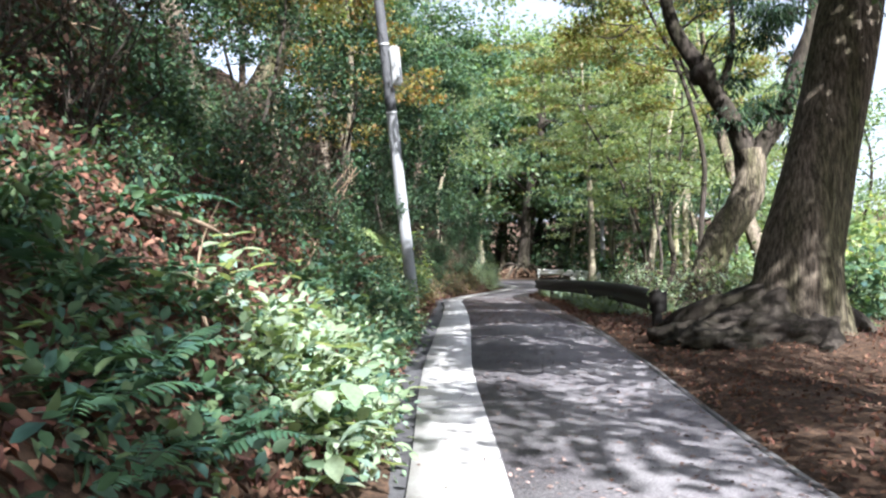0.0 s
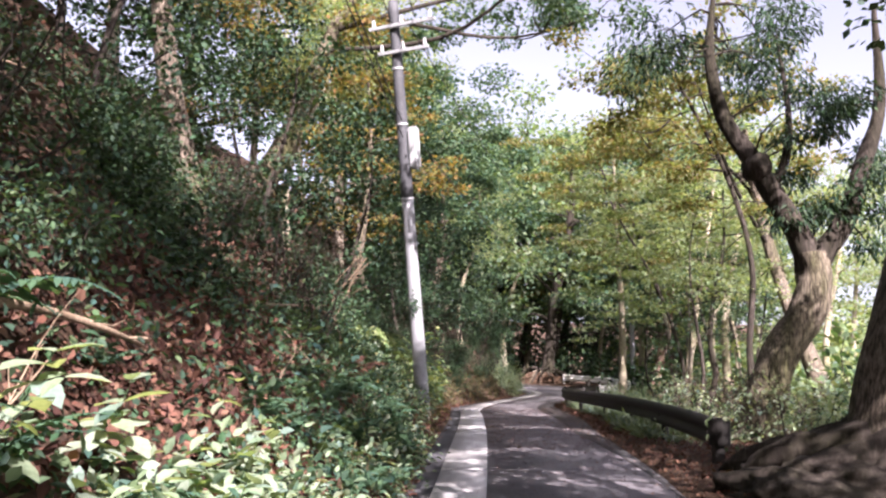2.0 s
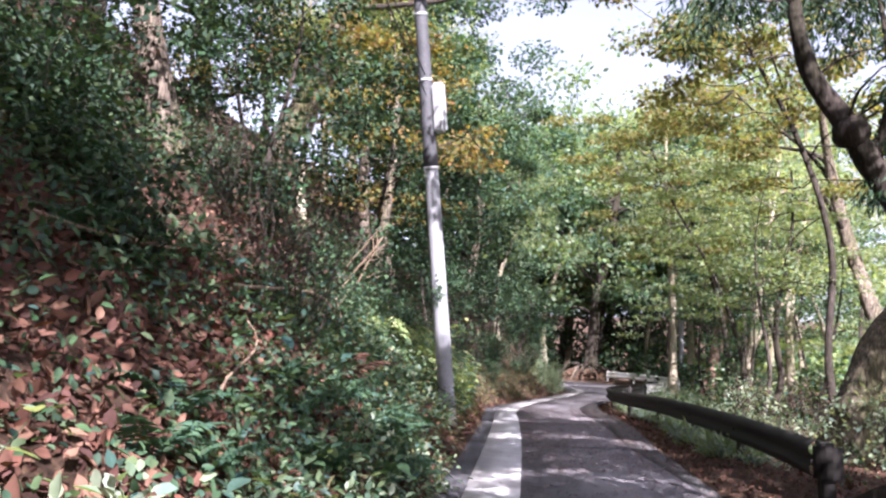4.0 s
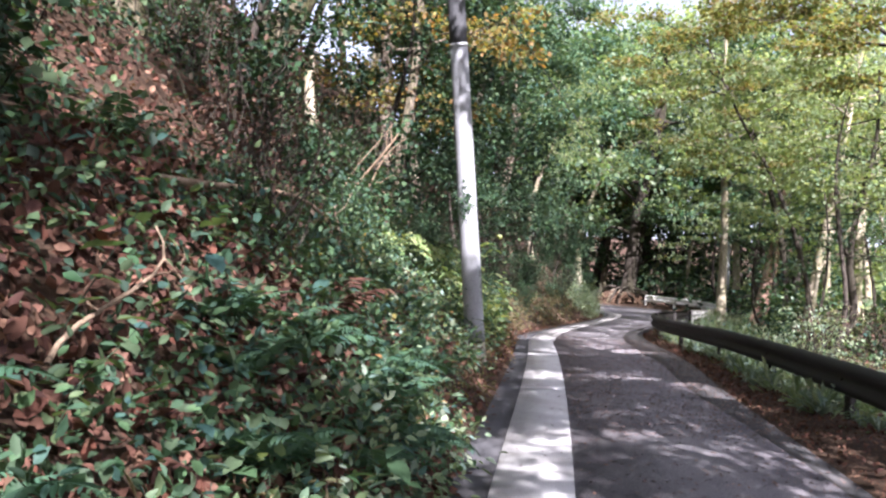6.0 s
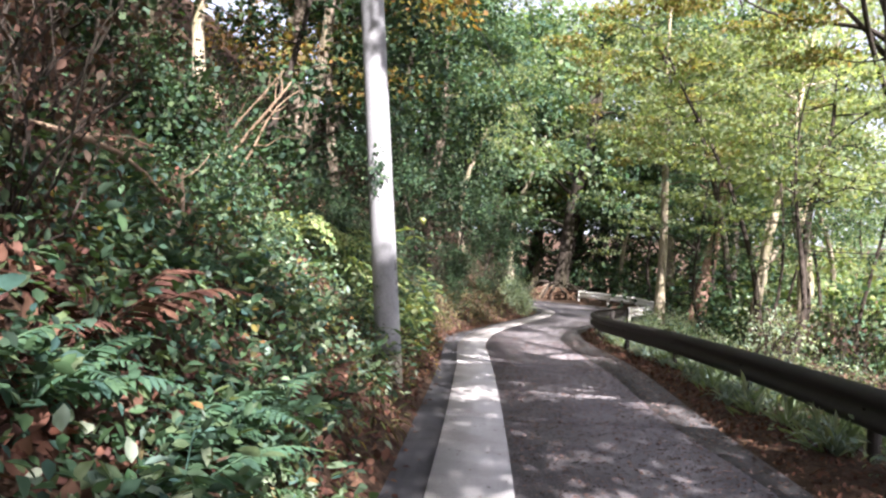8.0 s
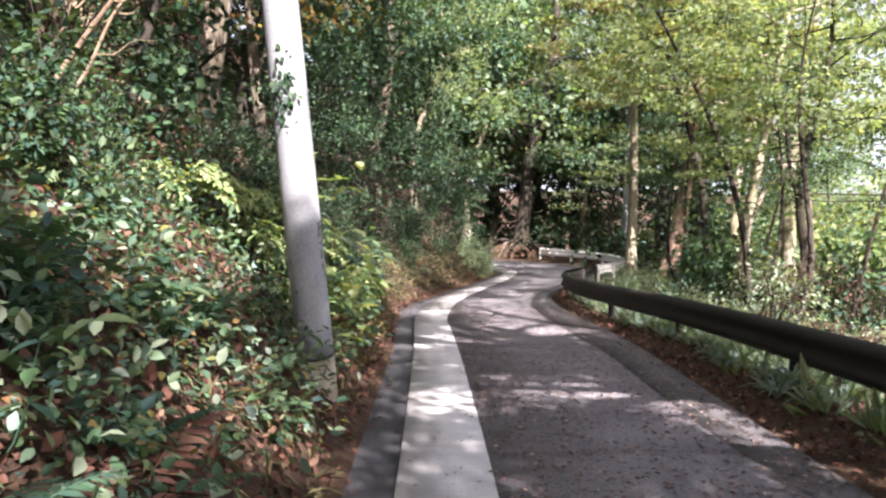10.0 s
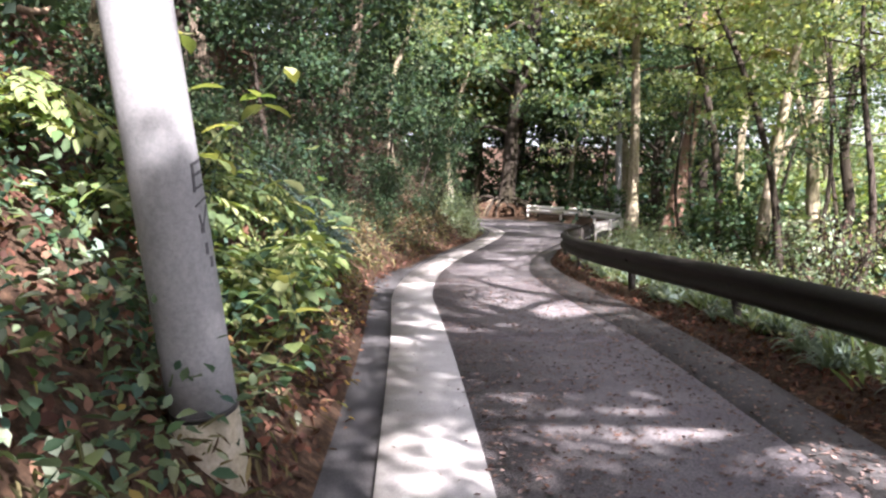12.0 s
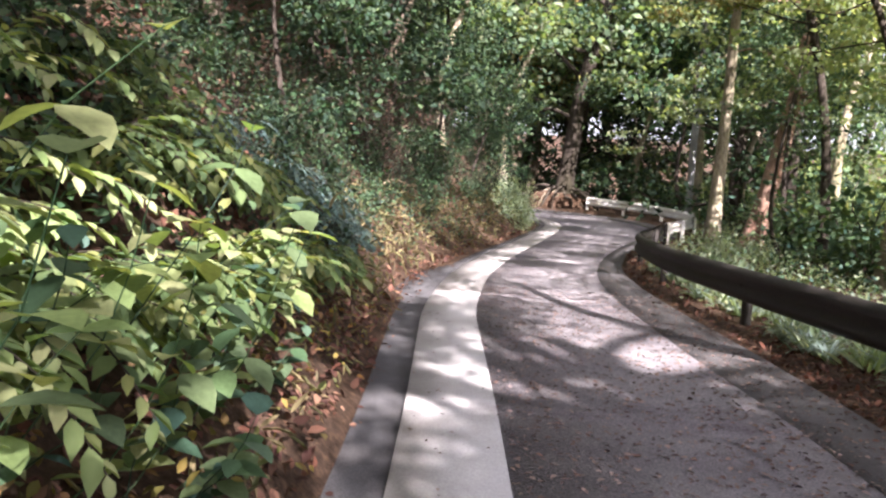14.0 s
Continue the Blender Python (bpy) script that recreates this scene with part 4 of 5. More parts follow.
# sunlit woods filling the low ground beyond the nearer trees
g = np.random.default_rng(88)
for leaf, n, words in ((LEAF_WOOD, 620, "bright green sunlit woods across the low ground"), (LEAF_KUDZU, 560, "yellow-green sunlit woods across the low ground")):
    cx = 12.5 + 46 * g.random(n) ** 1.5
    cy = g.uniform(26, 90, n)
    tall = 1.6 + np.clip((cx - 12) * 0.4, 0, 12)
    cz = ground_z(cx, cy) + g.uniform(0.05, 1.0, n) * tall
    far_wood = put_mesh("far_woods", mesh_from("far_woods", *clumps(g, np.column_stack([cx, cy, cz]), g.uniform(0.9, 1.9, n), 46, 0.34, 0.5, 0.2), leaf))
    tagged(far_wood, words, "woods", kind="stuff")

# trees added behind and beside the walker, mostly unseen, whose crowns shade road and bank
stood(CANOPY, 6.8, 5.2, 0, 0.95)
for src, x, y, t, s in ((CANOPY, 8.7, 0.6, 110, 0.95), (EVER, 12.5, 57, 20, 1.3), (EVER, 13.5, 54, 70, 1.0), (CANOPY, -2.8, 1.0, 240, 1.2), (PALE, 11.8, 40, 40, 1.3), (PALE, 7.4, 45, 250, 1.3), (CANOPY, 15.5, 61, 10, 1.7), (CANOPY, -1.5, 70, 200, 1.9), (CANOPY, -3, 61, 300, 1.7), (CANOPY, 5.5, -15, 290, 1.1), (CANOPY, 10.4, 11.2, 40, 0.9), (CANOPY, -2.7, -5.0, 70, 0.9), (CANOPY, 10.5, -12, 250, 1.1),
                        (CANOPY, -5.6, 17.5, 60, 1.0), (CANOPY, -2.7, 0.2, 130, 0.9), (CANOPY, -5.5, 31.5, 300, 1.0), (CANOPY, -3.4, 44, 180, 0.95), 
                        (CANOPY, -4.5, 51, 30, 1.5), (FRESH, 14.5, 63, 170, 2.5),
                        (EVER, -5, -3, 0, 0.9), (EVER, -7, 3, 50, 0.9), (FRESH, 0, -24, 70, 1.6), (EVER, 8, -26, 10, 1.6)):
    placed(src, x, y, t, s)


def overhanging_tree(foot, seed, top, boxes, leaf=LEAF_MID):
    """A tree added to shade road and bank, each box of the plan with its share of leaf."""
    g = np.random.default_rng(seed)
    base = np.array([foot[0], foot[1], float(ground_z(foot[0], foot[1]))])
    root = thing("overhanging_tree", "broad tree added beside the walk to shade the road and bank", "tree", base)
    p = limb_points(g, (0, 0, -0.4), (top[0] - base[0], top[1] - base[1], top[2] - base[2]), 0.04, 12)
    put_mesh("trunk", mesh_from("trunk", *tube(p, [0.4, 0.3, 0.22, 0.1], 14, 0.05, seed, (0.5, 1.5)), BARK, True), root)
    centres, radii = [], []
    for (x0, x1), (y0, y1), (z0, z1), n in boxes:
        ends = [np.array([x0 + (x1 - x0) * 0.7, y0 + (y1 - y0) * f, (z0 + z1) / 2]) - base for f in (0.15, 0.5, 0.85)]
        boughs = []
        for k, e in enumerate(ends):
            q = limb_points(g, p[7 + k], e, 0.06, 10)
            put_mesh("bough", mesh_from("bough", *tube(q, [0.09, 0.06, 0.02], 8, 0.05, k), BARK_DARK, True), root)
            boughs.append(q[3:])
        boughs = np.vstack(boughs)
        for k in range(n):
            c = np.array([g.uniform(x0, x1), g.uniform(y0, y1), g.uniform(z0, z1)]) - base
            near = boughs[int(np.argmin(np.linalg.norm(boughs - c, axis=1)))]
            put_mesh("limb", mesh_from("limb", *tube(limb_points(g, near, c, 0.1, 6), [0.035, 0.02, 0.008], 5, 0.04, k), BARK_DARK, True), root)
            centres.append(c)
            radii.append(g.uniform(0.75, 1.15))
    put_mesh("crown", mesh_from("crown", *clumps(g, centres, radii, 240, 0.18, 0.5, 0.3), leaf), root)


# added shade trees, mostly out of view; boxes lie sunward of the shaded spots
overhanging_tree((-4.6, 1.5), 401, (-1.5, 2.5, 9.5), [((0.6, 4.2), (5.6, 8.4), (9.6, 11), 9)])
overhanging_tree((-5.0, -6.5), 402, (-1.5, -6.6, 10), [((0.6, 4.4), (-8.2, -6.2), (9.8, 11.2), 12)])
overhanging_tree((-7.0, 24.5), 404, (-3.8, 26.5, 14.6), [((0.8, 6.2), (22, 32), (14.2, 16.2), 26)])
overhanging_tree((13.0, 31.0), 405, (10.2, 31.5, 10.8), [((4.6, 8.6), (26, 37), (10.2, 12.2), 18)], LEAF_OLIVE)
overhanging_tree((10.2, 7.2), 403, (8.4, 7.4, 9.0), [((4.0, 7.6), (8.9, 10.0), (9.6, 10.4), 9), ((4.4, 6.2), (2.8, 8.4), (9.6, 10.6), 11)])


# ---- the bank: litter, undergrowth, ferns, shrubs ----
def stuff(name, pieces, mat, label, category):
    ob = put_mesh(name, mesh_from(name, *joined(pieces), mat))
    return tagged(ob, label, category, kind="stuff")


def bank_spots(g, n, y0, y1, d0, d1, power=1.0):
    """Spots on the bank: so far up along the road, so far in from the strip."""
    y = g.uniform(y0, y1, n)
    d = d0 + (d1 - d0) * g.random(n) ** power
    x = left_x(y) - d
    return np.column_stack([x, y, ground_z(x, y)])


def right_spots(g, n, y0, y1, e0, e1, power=1.0):
    y = g.uniform(y0, y1, n)
    e = e0 + (e1 - e0) * g.random(n) ** power
    x = right_x(y) + e
    return np.column_stack([x, y, ground_z(x, y)])


def strewn(g, spots, lo, hi, lift=0.02, shape=LEAF_V, tilt=0.45):
    n = len(spots)
    up = ground_up(spots[:, 0], spots[:, 1]) + g.normal(size=(n, 3)) * tilt
    return leaves(shape, LEAF_F, spots + [0, 0, 1] * (lift * g.random((n, 1)) + 0.008), g.normal(size=(n, 3)), up, g.uniform(lo, hi, n))


g = np.random.default_rng(101)
stuff("leaf_litter", [strewn(g, bank_spots(g, 16000, 0, 30, 0.42, 4.5, 1.2), 0.05, 0.12, 0.06), strewn(g, bank_spots(g, 3000, 1, 8, 0.42, 3), 0.05, 0.12, 0.06), strewn(g, bank_spots(g, 8000, 2, 54, 0.42, 9, 1.2), 0.07, 0.16, 0.06),
                      strewn(g, bank_spots(g, 5000, 8, 15, 0.3, 3.2), 0.07, 0.16, 0.07)], LITTER, "reddish brown dead leaves strewn over the bank", "leaf litter")
stuff("leaf_litter", [strewn(g, right_spots(g, 12000, 2, 30, 0.05, 4.5, 1.2), 0.03, 0.075, 0.03), strewn(g, right_spots(g, 2500, 20, 42, 0.05, 3, 1.3), 0.05, 0.1, 0.04), strewn(g, right_spots(g, 6000, 12, 56, 0.3, 16), 0.06, 0.14, 0.05)], LITTER,
      "brown dead leaves strewn beside the tarmac", "leaf litter")


def clear_of_soil(spots):
    """Leaves a bare slip of earth open on the upper bank."""
    return spots[((spots[:, 0] + 3.9) / 0.7) ** 2 + ((spots[:, 1] - 15.6) / 1.7) ** 2 > 1]


def tufts(g, spots, per, radius, size, rise, shape=LEAF_V, stem_lean=0.35, droop=0.25, up=0.7):
    """Low plants: leaves held above the spots, leaning out from the slope."""
    spots = clear_of_soil(spots)
    n = len(spots)
    nrm = ground_up(spots[:, 0], spots[:, 1])
    lean = nrm * 0.6 + [0, 0, 0.5]
    h = g.uniform(0.35, 1.0, n) * rise
    c = np.repeat(spots + lean * h[:, None], per, axis=0)
    m = len(c)
    off = g.normal(size=(m, 3)) * radius * 0.5
    low = g.random((m, 1)) * np.repeat(lean * h[:, None], per, axis=0) * 0.8
    ways = unit(off) + g.normal(size=(m, 3)) * 0.35 - [0, 0, droop]
    ups = g.normal(size=(m, 3)) * 0.4 + [0, 0, up] + np.repeat(nrm, per, axis=0) * 0.5
    return leaves(shape, LEAF_F, c + off - low, ways, ups, size * g.uniform(0.6, 1.3, m))


g = np.random.default_rng(102)
stuff("undergrowth", [tufts(g, bank_spots(g, 100, 1, 9.5, 0.35, 2.4), 24, 0.28, 0.085, 0.3), tufts(g, bank_spots(g, 240, 10, 16, 0.4, 1.7), 16, 0.26, 0.085, 0.22),
                      tufts(g, bank_spots(g, 240, 15, 24, 0.8, 3.2), 24, 0.3, 0.08, 0.3), tufts(g, bank_spots(g, 200, 8, 30, 2.5, 7), 24, 0.4, 0.09, 0.45)], LEAF_MID,
      "low green leafy undergrowth covering the bank", "undergrowth")
stuff("undergrowth", [tufts(g, bank_spots(g, 300, 0, 16, 0.6, 4.5), 20, 0.32, 0.08, 0.3), tufts(g, bank_spots(g, 200, 7, 18, 2.2, 6), 24, 0.36, 0.09, 0.4), tufts(g, bank_spots(g, 300, 14, 32, 0.9, 5), 28, 0.4, 0.08, 0.45),
                      tufts(g, bank_spots(g, 520, 30, 54, 1.1, 6), 28, 0.45, 0.08, 0.6), tufts(g, bank_spots(g, 220, 0, 32, 4, 9), 28, 0.5, 0.1, 0.7)], LEAF_DARK,
      "dark shaded undergrowth on the steep bank", "undergrowth")
# plants of the sunlit stretches, with the light put into a paler leaf colour
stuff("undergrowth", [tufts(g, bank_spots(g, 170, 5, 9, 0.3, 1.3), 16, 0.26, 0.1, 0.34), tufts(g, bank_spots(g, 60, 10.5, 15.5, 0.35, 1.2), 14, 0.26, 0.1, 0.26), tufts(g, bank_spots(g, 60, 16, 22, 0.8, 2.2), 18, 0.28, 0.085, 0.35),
                      tufts(g, bank_spots(g, 160, 48, 53.4, 0.6, 2.4), 30, 0.4, 0.08, 0.7)], LEAF_FRESH, "leafy plants on the bank, coloured pale green as if sunlit", "undergrowth")
stuff("dry_grass", [tufts(g, bank_spots(g, 170, 9, 31, 0.55, 1.1), 14, 0.2, 0.12, 0.12, BLADE_V), tufts(g, bank_spots(g, 200, 30, 53, 0.9, 2.2), 16, 0.3, 0.2, 0.3, BLADE_V)], STRAW,
      "dry straw-coloured grass along the foot of the bank", "grass")
stuff("bramble_leaves", [tufts(g, bank_spots(g, 80, 15, 20, 0.7, 2.5), 6, 0.3, 0.07, 0.4), tufts(g, bank_spots(g, 90, 22, 30, 0.5, 1.3), 8, 0.25, 0.06, 0.3)], LEAF_GOLD,
      "yellowing leaves among the undergrowth of the bank", "undergrowth")
stuff("undergrowth", [tufts(g, bank_spots(g, 190, 11, 18, 1.3, 3.6), 20, 0.3, 0.09, 0.32), tufts(g, bank_spots(g, 60, 2, 4.6, 0.6, 2.6), 20, 0.28, 0.085, 0.3)], LEAF_MID,
      "green leafy plants spreading over the fallen leaves", "undergrowth")


def frond_mesh(length, pairs, seed, mat=FERN):
    gg = np.random.default_rng(seed)
    t = np.linspace(0, 1, 12)
    p = np.column_stack([0 * t, length * t * (1 - 0.12 * t), length * (0.55 * t - 0.62 * t ** 2)])
    stem = tube(p, [0.006, 0.002], 4)
    k = np.linspace(0.12, 0.98, pairs)
    q = np.column_stack([np.interp(k, t, p[:, i]) for i in range(3)])
    w = np.interp(k, [0.1, 0.3, 1], [0.55, 1.0, 0.12]) * length * 0.24
    P, W, S = [], [], []
    for side in (-1, 1):
        P.append(q)
        W.append(np.column_stack([np.full(pairs, side * 1.0), np.full(pairs, 0.45), gg.normal(-0.15, 0.1, pairs)]))
        S.append(w)
    fern_shape = BLADE_V * [1.5, 1, 1]
    lv = leaves(fern_shape, LEAF_F, np.vstack(P), np.vstack(W), np.tile([0, 0.1, 1.0], (2 * pairs, 1)), np.concatenate(S))
    return mesh_from("frond", *joined([stem, lv]), mat)


FRONDS = [frond_mesh(0.55, 15, 1), frond_mesh(0.7, 18, 2), frond_mesh(0.42, 13, 3)]


def fern(g, x, y, s, meshes=FRONDS, label="green fern with arching fronds on the bank"):
    z = float(ground_z(x, y))
    root = thing("fern", label, "fern", (x, y, z), "ferns of the bank")
    n = int(g.integers(7, 11))
    for k in range(n):
        m = pose(0, 0, 0.02, 0, 0, k * 360 / n + g.uniform(-15, 15)) @ pose(0, 0, 0, g.uniform(5, 35)) @ Matrix.Scale(s * g.uniform(0.8, 1.15), 4)
        put_mesh("frond", meshes[k % len(meshes)], root, at=m)
    return root


g = np.random.default_rng(103)
for x, y, _ in np.vstack([bank_spots(g, 18, 2.8, 8.5, 0.5, 2.4), bank_spots(g, 20, 9.5, 15, 0.5, 1.8), bank_spots(g, 24, 12.5, 19.5, 0.7, 2.6), bank_spots(g, 10, 10, 30, 2, 4)]):
    fern(g, x, y, g.uniform(0.7, 1.15))
for x, y, s in ((-1.1, 14.45, 1.3), (-1.25, 15.1, 1.2), (-1.25, 12.6, 0.9), (-0.95, 3.9, 1.1), (-1.3, 5.4, 1.2), (-2.1, 6.4, 1.3)):
    fern(g, x, y, s)

WITHERED = [frond_mesh(0.75, 18, 4, LITTER), frond_mesh(0.6, 16, 5, LITTER)]
fern(g, -1.75, 14.9, 1.25, WITHERED, "withered reddish-brown fern hanging on the bank")
fern(g, -1.15, 17.2, 0.9, WITHERED, "withered reddish-brown fern hanging on the bank")

BROAD_V = np.array([[0, 0, 0], [0.2, 0.14, 0.04], [0.33, 0.42, 0.05], [0.22, 0.74, 0.0], [0, 1, -0.12], [-0.22, 0.74, 0.0], [-0.33, 0.42, 0.05], [-0.2, 0.14, 0.04], [0, 0.4, 0.0]])
BROAD_F = np.array([[0, 1, 2, 8], [8, 2, 3, 4], [8, 4, 5, 6], [0, 8, 6, 7]])
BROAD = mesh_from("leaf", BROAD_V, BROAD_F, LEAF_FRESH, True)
BROAD_LIME = mesh_from("leaf", BROAD_V * [1.15, 1, 1.2], BROAD_F, LEAF_KUDZU, True)
BROAD_GREEN = mesh_from("leaf", BROAD_V * [1.1, 1, 1.3], BROAD_F, LEAF_MID, True)


def broadleaf(g, x, y, h, size, mesh):
    root = thing("broadleaf_plant", "leafy wild plant with broad pale green leaves", "plant", (x, y, float(ground_z(x, y))), "broad-leaved plants of the bank")
    up = ground_up(np.array([x]), np.array([y]))[0]
    tip = up * h * 0.7 + np.array([0.1, 0, h * 0.6])
    p = limb_points(g, (0, 0, -0.03), tip, 0.08, 7)
    put_mesh("stem", mesh_from("stem", *tube(p, [0.0045, 0.002], 5), LEAF_DARK), root)
    n = int(g.integers(9, 15))
    for k in range(n):
        at = p[min(6, 2 + k * 5 // n)]
        m = Matrix.Translation(at) @ pose(0, 0, 0, 0, 0, k * 137.5) @ pose(0, 0, 0, g.uniform(-35, 25), g.uniform(-15, 15), 0) @ Matrix.Scale(size * g.uniform(0.65, 1.2), 4)
        put_mesh("leaf", mesh, root, at=m)


# broad plants of the sun patch, their leaf coloured paler for the light
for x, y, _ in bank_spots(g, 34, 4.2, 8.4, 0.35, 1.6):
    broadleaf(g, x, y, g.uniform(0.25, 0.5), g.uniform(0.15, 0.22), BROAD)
for x, y, _ in np.vstack([bank_spots(g, 14, 9, 16, 0.5, 2), bank_spots(g, 8, 16.5, 19.5, 0.8, 1.9), bank_spots(g, 8, 22, 25, 0.6, 1.0)]):
    broadleaf(g, x, y, g.uniform(0.25, 0.6), g.uniform(0.11, 0.17), BROAD_GREEN)


for x, y, h in ((-1.2, 21.55, 0.7), (-1.3, 21.9, 1.0), (-1.4, 22.3, 1.2), (-1.25, 22.7, 0.8), (-1.6, 21.6, 1.2), (-1.7, 22.1, 1.4), (-1.15, 23.2, 0.5), (-1.85, 21.2, 1.2)):
    broadleaf(g, x, y, h, 0.16, BROAD_LIME)

for k in range(16):
    broadleaf(g, -1.2 - 0.35 * g.random(), 21.9 + 0.19 * k, g.uniform(0.5, 1.1), g.uniform(0.13, 0.18), BROAD_LIME if k % 3 else BROAD_GREEN)


def shrub(seed, h, leaf, name, label, per=90, size=0.08, n_stems=9, shape=LEAF_V, droop=0.3, spread=0.8, group="", simple=False):
    g = np.random.default_rng(seed)
    root = thing(name, label, "shrub", group=group)
    P, W, NN = [], [], []
    for k in range(n_stems):
        a = k * 2.4 + g.uniform(-0.4, 0.4)
        reach = spread * g.uniform(0.3, 1.0)
        p = limb_points(g, (0, 0, -0.08), (math.cos(a) * reach, math.sin(a) * reach, h * g.uniform(0.5, 1.0)), 0.1, 8)
        put_mesh("stem", mesh_from("stem", *tube(p, [0.014, 0.004], 4), BARK_DARK), root)
        t = g.uniform(0.25, 1, per) * 6.99
        i = t.astype(int)
        q = p[i] + (p[np.minimum(i + 1, 7)] - p[i]) * (t - i)[:, None]
        off = g.normal(size=(per, 3)) * 0.13 * (0.7 + spread * 0.5)
        P.append(q + off)
        W.append(unit(off) + [math.cos(a) * 0.6, math.sin(a) * 0.6, -droop] + g.normal(size=(per, 3)) * 0.3)
        NN.append(g.normal(size=(per, 3)) * 0.4 + [0, 0, 1])
    n = per * n_stems
    v, f = leaves(DIAMOND_V if simple else shape, DIAMOND_F if simple else LEAF_F, np.vstack(P), np.vstack(W), np.vstack(NN), size * g.uniform(0.6, 1.25, n))
    put_mesh("foliage", mesh_from("foliage", v, f, leaf), root)
    return root


S_GREEN = shrub(41, 1.3, LEAF_MID, "shrub", "green leafy shrub growing out of the bank", 80, 0.1, group="green shrubs")
S_DARK = shrub(42, 1.5, LEAF_DARK, "shrub", "dark evergreen shrub on the shaded bank", 100, 0.1, 10, group="dark shrubs", simple=True)
S_FAR = shrub(46, 1.4, LEAF_MID, "shrub", "green shrub on the forest floor", 70, 0.13, 9, group="forest floor shrubs", simple=True)
# leaf colour brightened to look sunlit
S_FRESH = shrub(44, 1.3, LEAF_FRESH, "shrub", "shrub coloured bright green as if sunlit", 75, 0.09, group="bright shrubs")
S_TWIG = shrub(45, 1.7, WITHER, "bare_shrub", "twiggy half-bare shrub with withered leaves", 22, 0.07, 14, group="bare shrubs", spread=0.9)

g = np.random.default_rng(104)


def plant(src, spots, lo, hi):
    first = src.get("used") is None
    for x, y, z in clear_of_soil(spots):
        s = g.uniform(lo, hi)
        m = pose(x, y, z, g.uniform(-10, 10), g.uniform(0, 18), g.uniform(0, 360)) @ Matrix.Scale(s, 4)
        if first:
            src.matrix_basis, first = m, False
            src["used"] = 1
        else:
            copy_thing(src, m)


def arching_bush(seed, x, y, reach, rise, leaf, label, n_stems=19, per=26, size=0.115, wide=0.8):
    """A bush whose stems arch out over the gutter, with leaves in two ranks along them."""
    gg = np.random.default_rng(seed)
    root = thing("bush", label, "bush", (x, y, float(ground_z(x, y))), "drooping bushes behind the pole")
    stems, P, W, N = [], [], [], []
    t = np.linspace(0, 1, 9)
    for k in range(n_stems):
        a = gg.normal(-0.35, 0.5)
        r, h = reach * gg.uniform(0.45, 1.1), rise * gg.uniform(0.35, 1.1)
        d = np.array([math.cos(a), math.sin(a)])
        o = np.array([gg.uniform(-0.3, 0.15), gg.uniform(-0.5, 0.5) * wide, 0])
        fall = gg.uniform(0.5, 1.1)
        p = o + np.column_stack([d[0] * r * t, d[1] * r * t, -0.1 + h * (2.2 * t - (1.2 + fall) * t ** 2)])
        stems.append(tube(p, [0.008, 0.003], 4))
        u = np.linspace(0.18, 1, per)
        q = np.column_stack([np.interp(u, t, p[:, i]) for i in range(3)])
        way = unit(np.gradient(p, axis=0))
        w = np.column_stack([np.interp(u, t, way[:, i]) for i in range(3)])
        side = np.where(np.arange(per) % 2 == 0, 1.0, -1.0)[:, None] * np.array([-d[1], d[0], 0])
        P.append(q)
        W.append(w * 0.9 + side * 0.8 + [0, 0, -0.25] + gg.normal(size=(per, 3)) * 0.18)
        N.append(np.array([0.15 * d[0], 0.15 * d[1], 1.0]) + gg.normal(size=(per, 3)) * 0.2)
    for st in stems:
        put_mesh("stem", mesh_from("stem", *st, BARK_DARK), root)
    n = per * n_stems
    put_mesh("foliage", mesh_from("foliage", *leaves(LEAF_V * [0.85, 1, 1], LEAF_F, np.vstack(P), np.vstack(W), np.vstack(N), size * gg.uniform(0.7, 1.25, n)), leaf), root)
    return root


for k, (x, y, reach, rise) in enumerate(((-1.75, 22.6, 0.75, 0.5), (-1.85, 23.3, 0.9, 0.55), (-1.8, 24.1, 0.9, 0.55), (-1.75, 24.9, 0.85, 0.5), (-1.75, 25.8, 0.85, 0.55), (-1.75, 26.7, 0.8, 0.5), (-1.75, 27.7, 0.75, 0.5), (-1.85, 28.7, 0.75, 0.5),
                                         (-2.3, 23.6, 1.0, 0.6), (-2.45, 24.8, 1.0, 0.65), (-2.5, 26.2, 1.0, 0.7), (-2.5, 27.6, 1.0, 0.7), (-2.9, 24.2, 1.1, 0.7), (-3.1, 25.8, 1.1, 0.7), (-3.1, 27.4, 1.1, 0.7), (-2.3, 22.4, 0.9, 0.6), (-2.9, 22.4, 1.0, 0.7))):
    arching_bush(300 + k, x, y, reach, rise, LEAF_BUSH if k % 4 else LEAF_KUDZU, "bush of arching stems with drooping leaves over the gutter")
for k, (x, y) in enumerate(((-1.95, 29.7), (-2.1, 30.5), (-2.5, 29.3), (-2.6, 30.3), (-2.4, 31.1), (-3.0, 28.8))):
    arching_bush(330 + k, x, y, 0.85, 0.75, LEAF_TEAL, "blue-green fine-leaved bush bulging from the bank", 34, 40, 0.065, 1.0)
plant(S_GREEN, np.vstack([bank_spots(g, 5, 3, 9, 1.6, 3), bank_spots(g, 6, 18.5, 22, 2.0, 3.6), bank_spots(g, 14, 12, 32, 3, 7), bank_spots(g, 6, 30, 36, 1.6, 4)]), 0.55, 1.0)
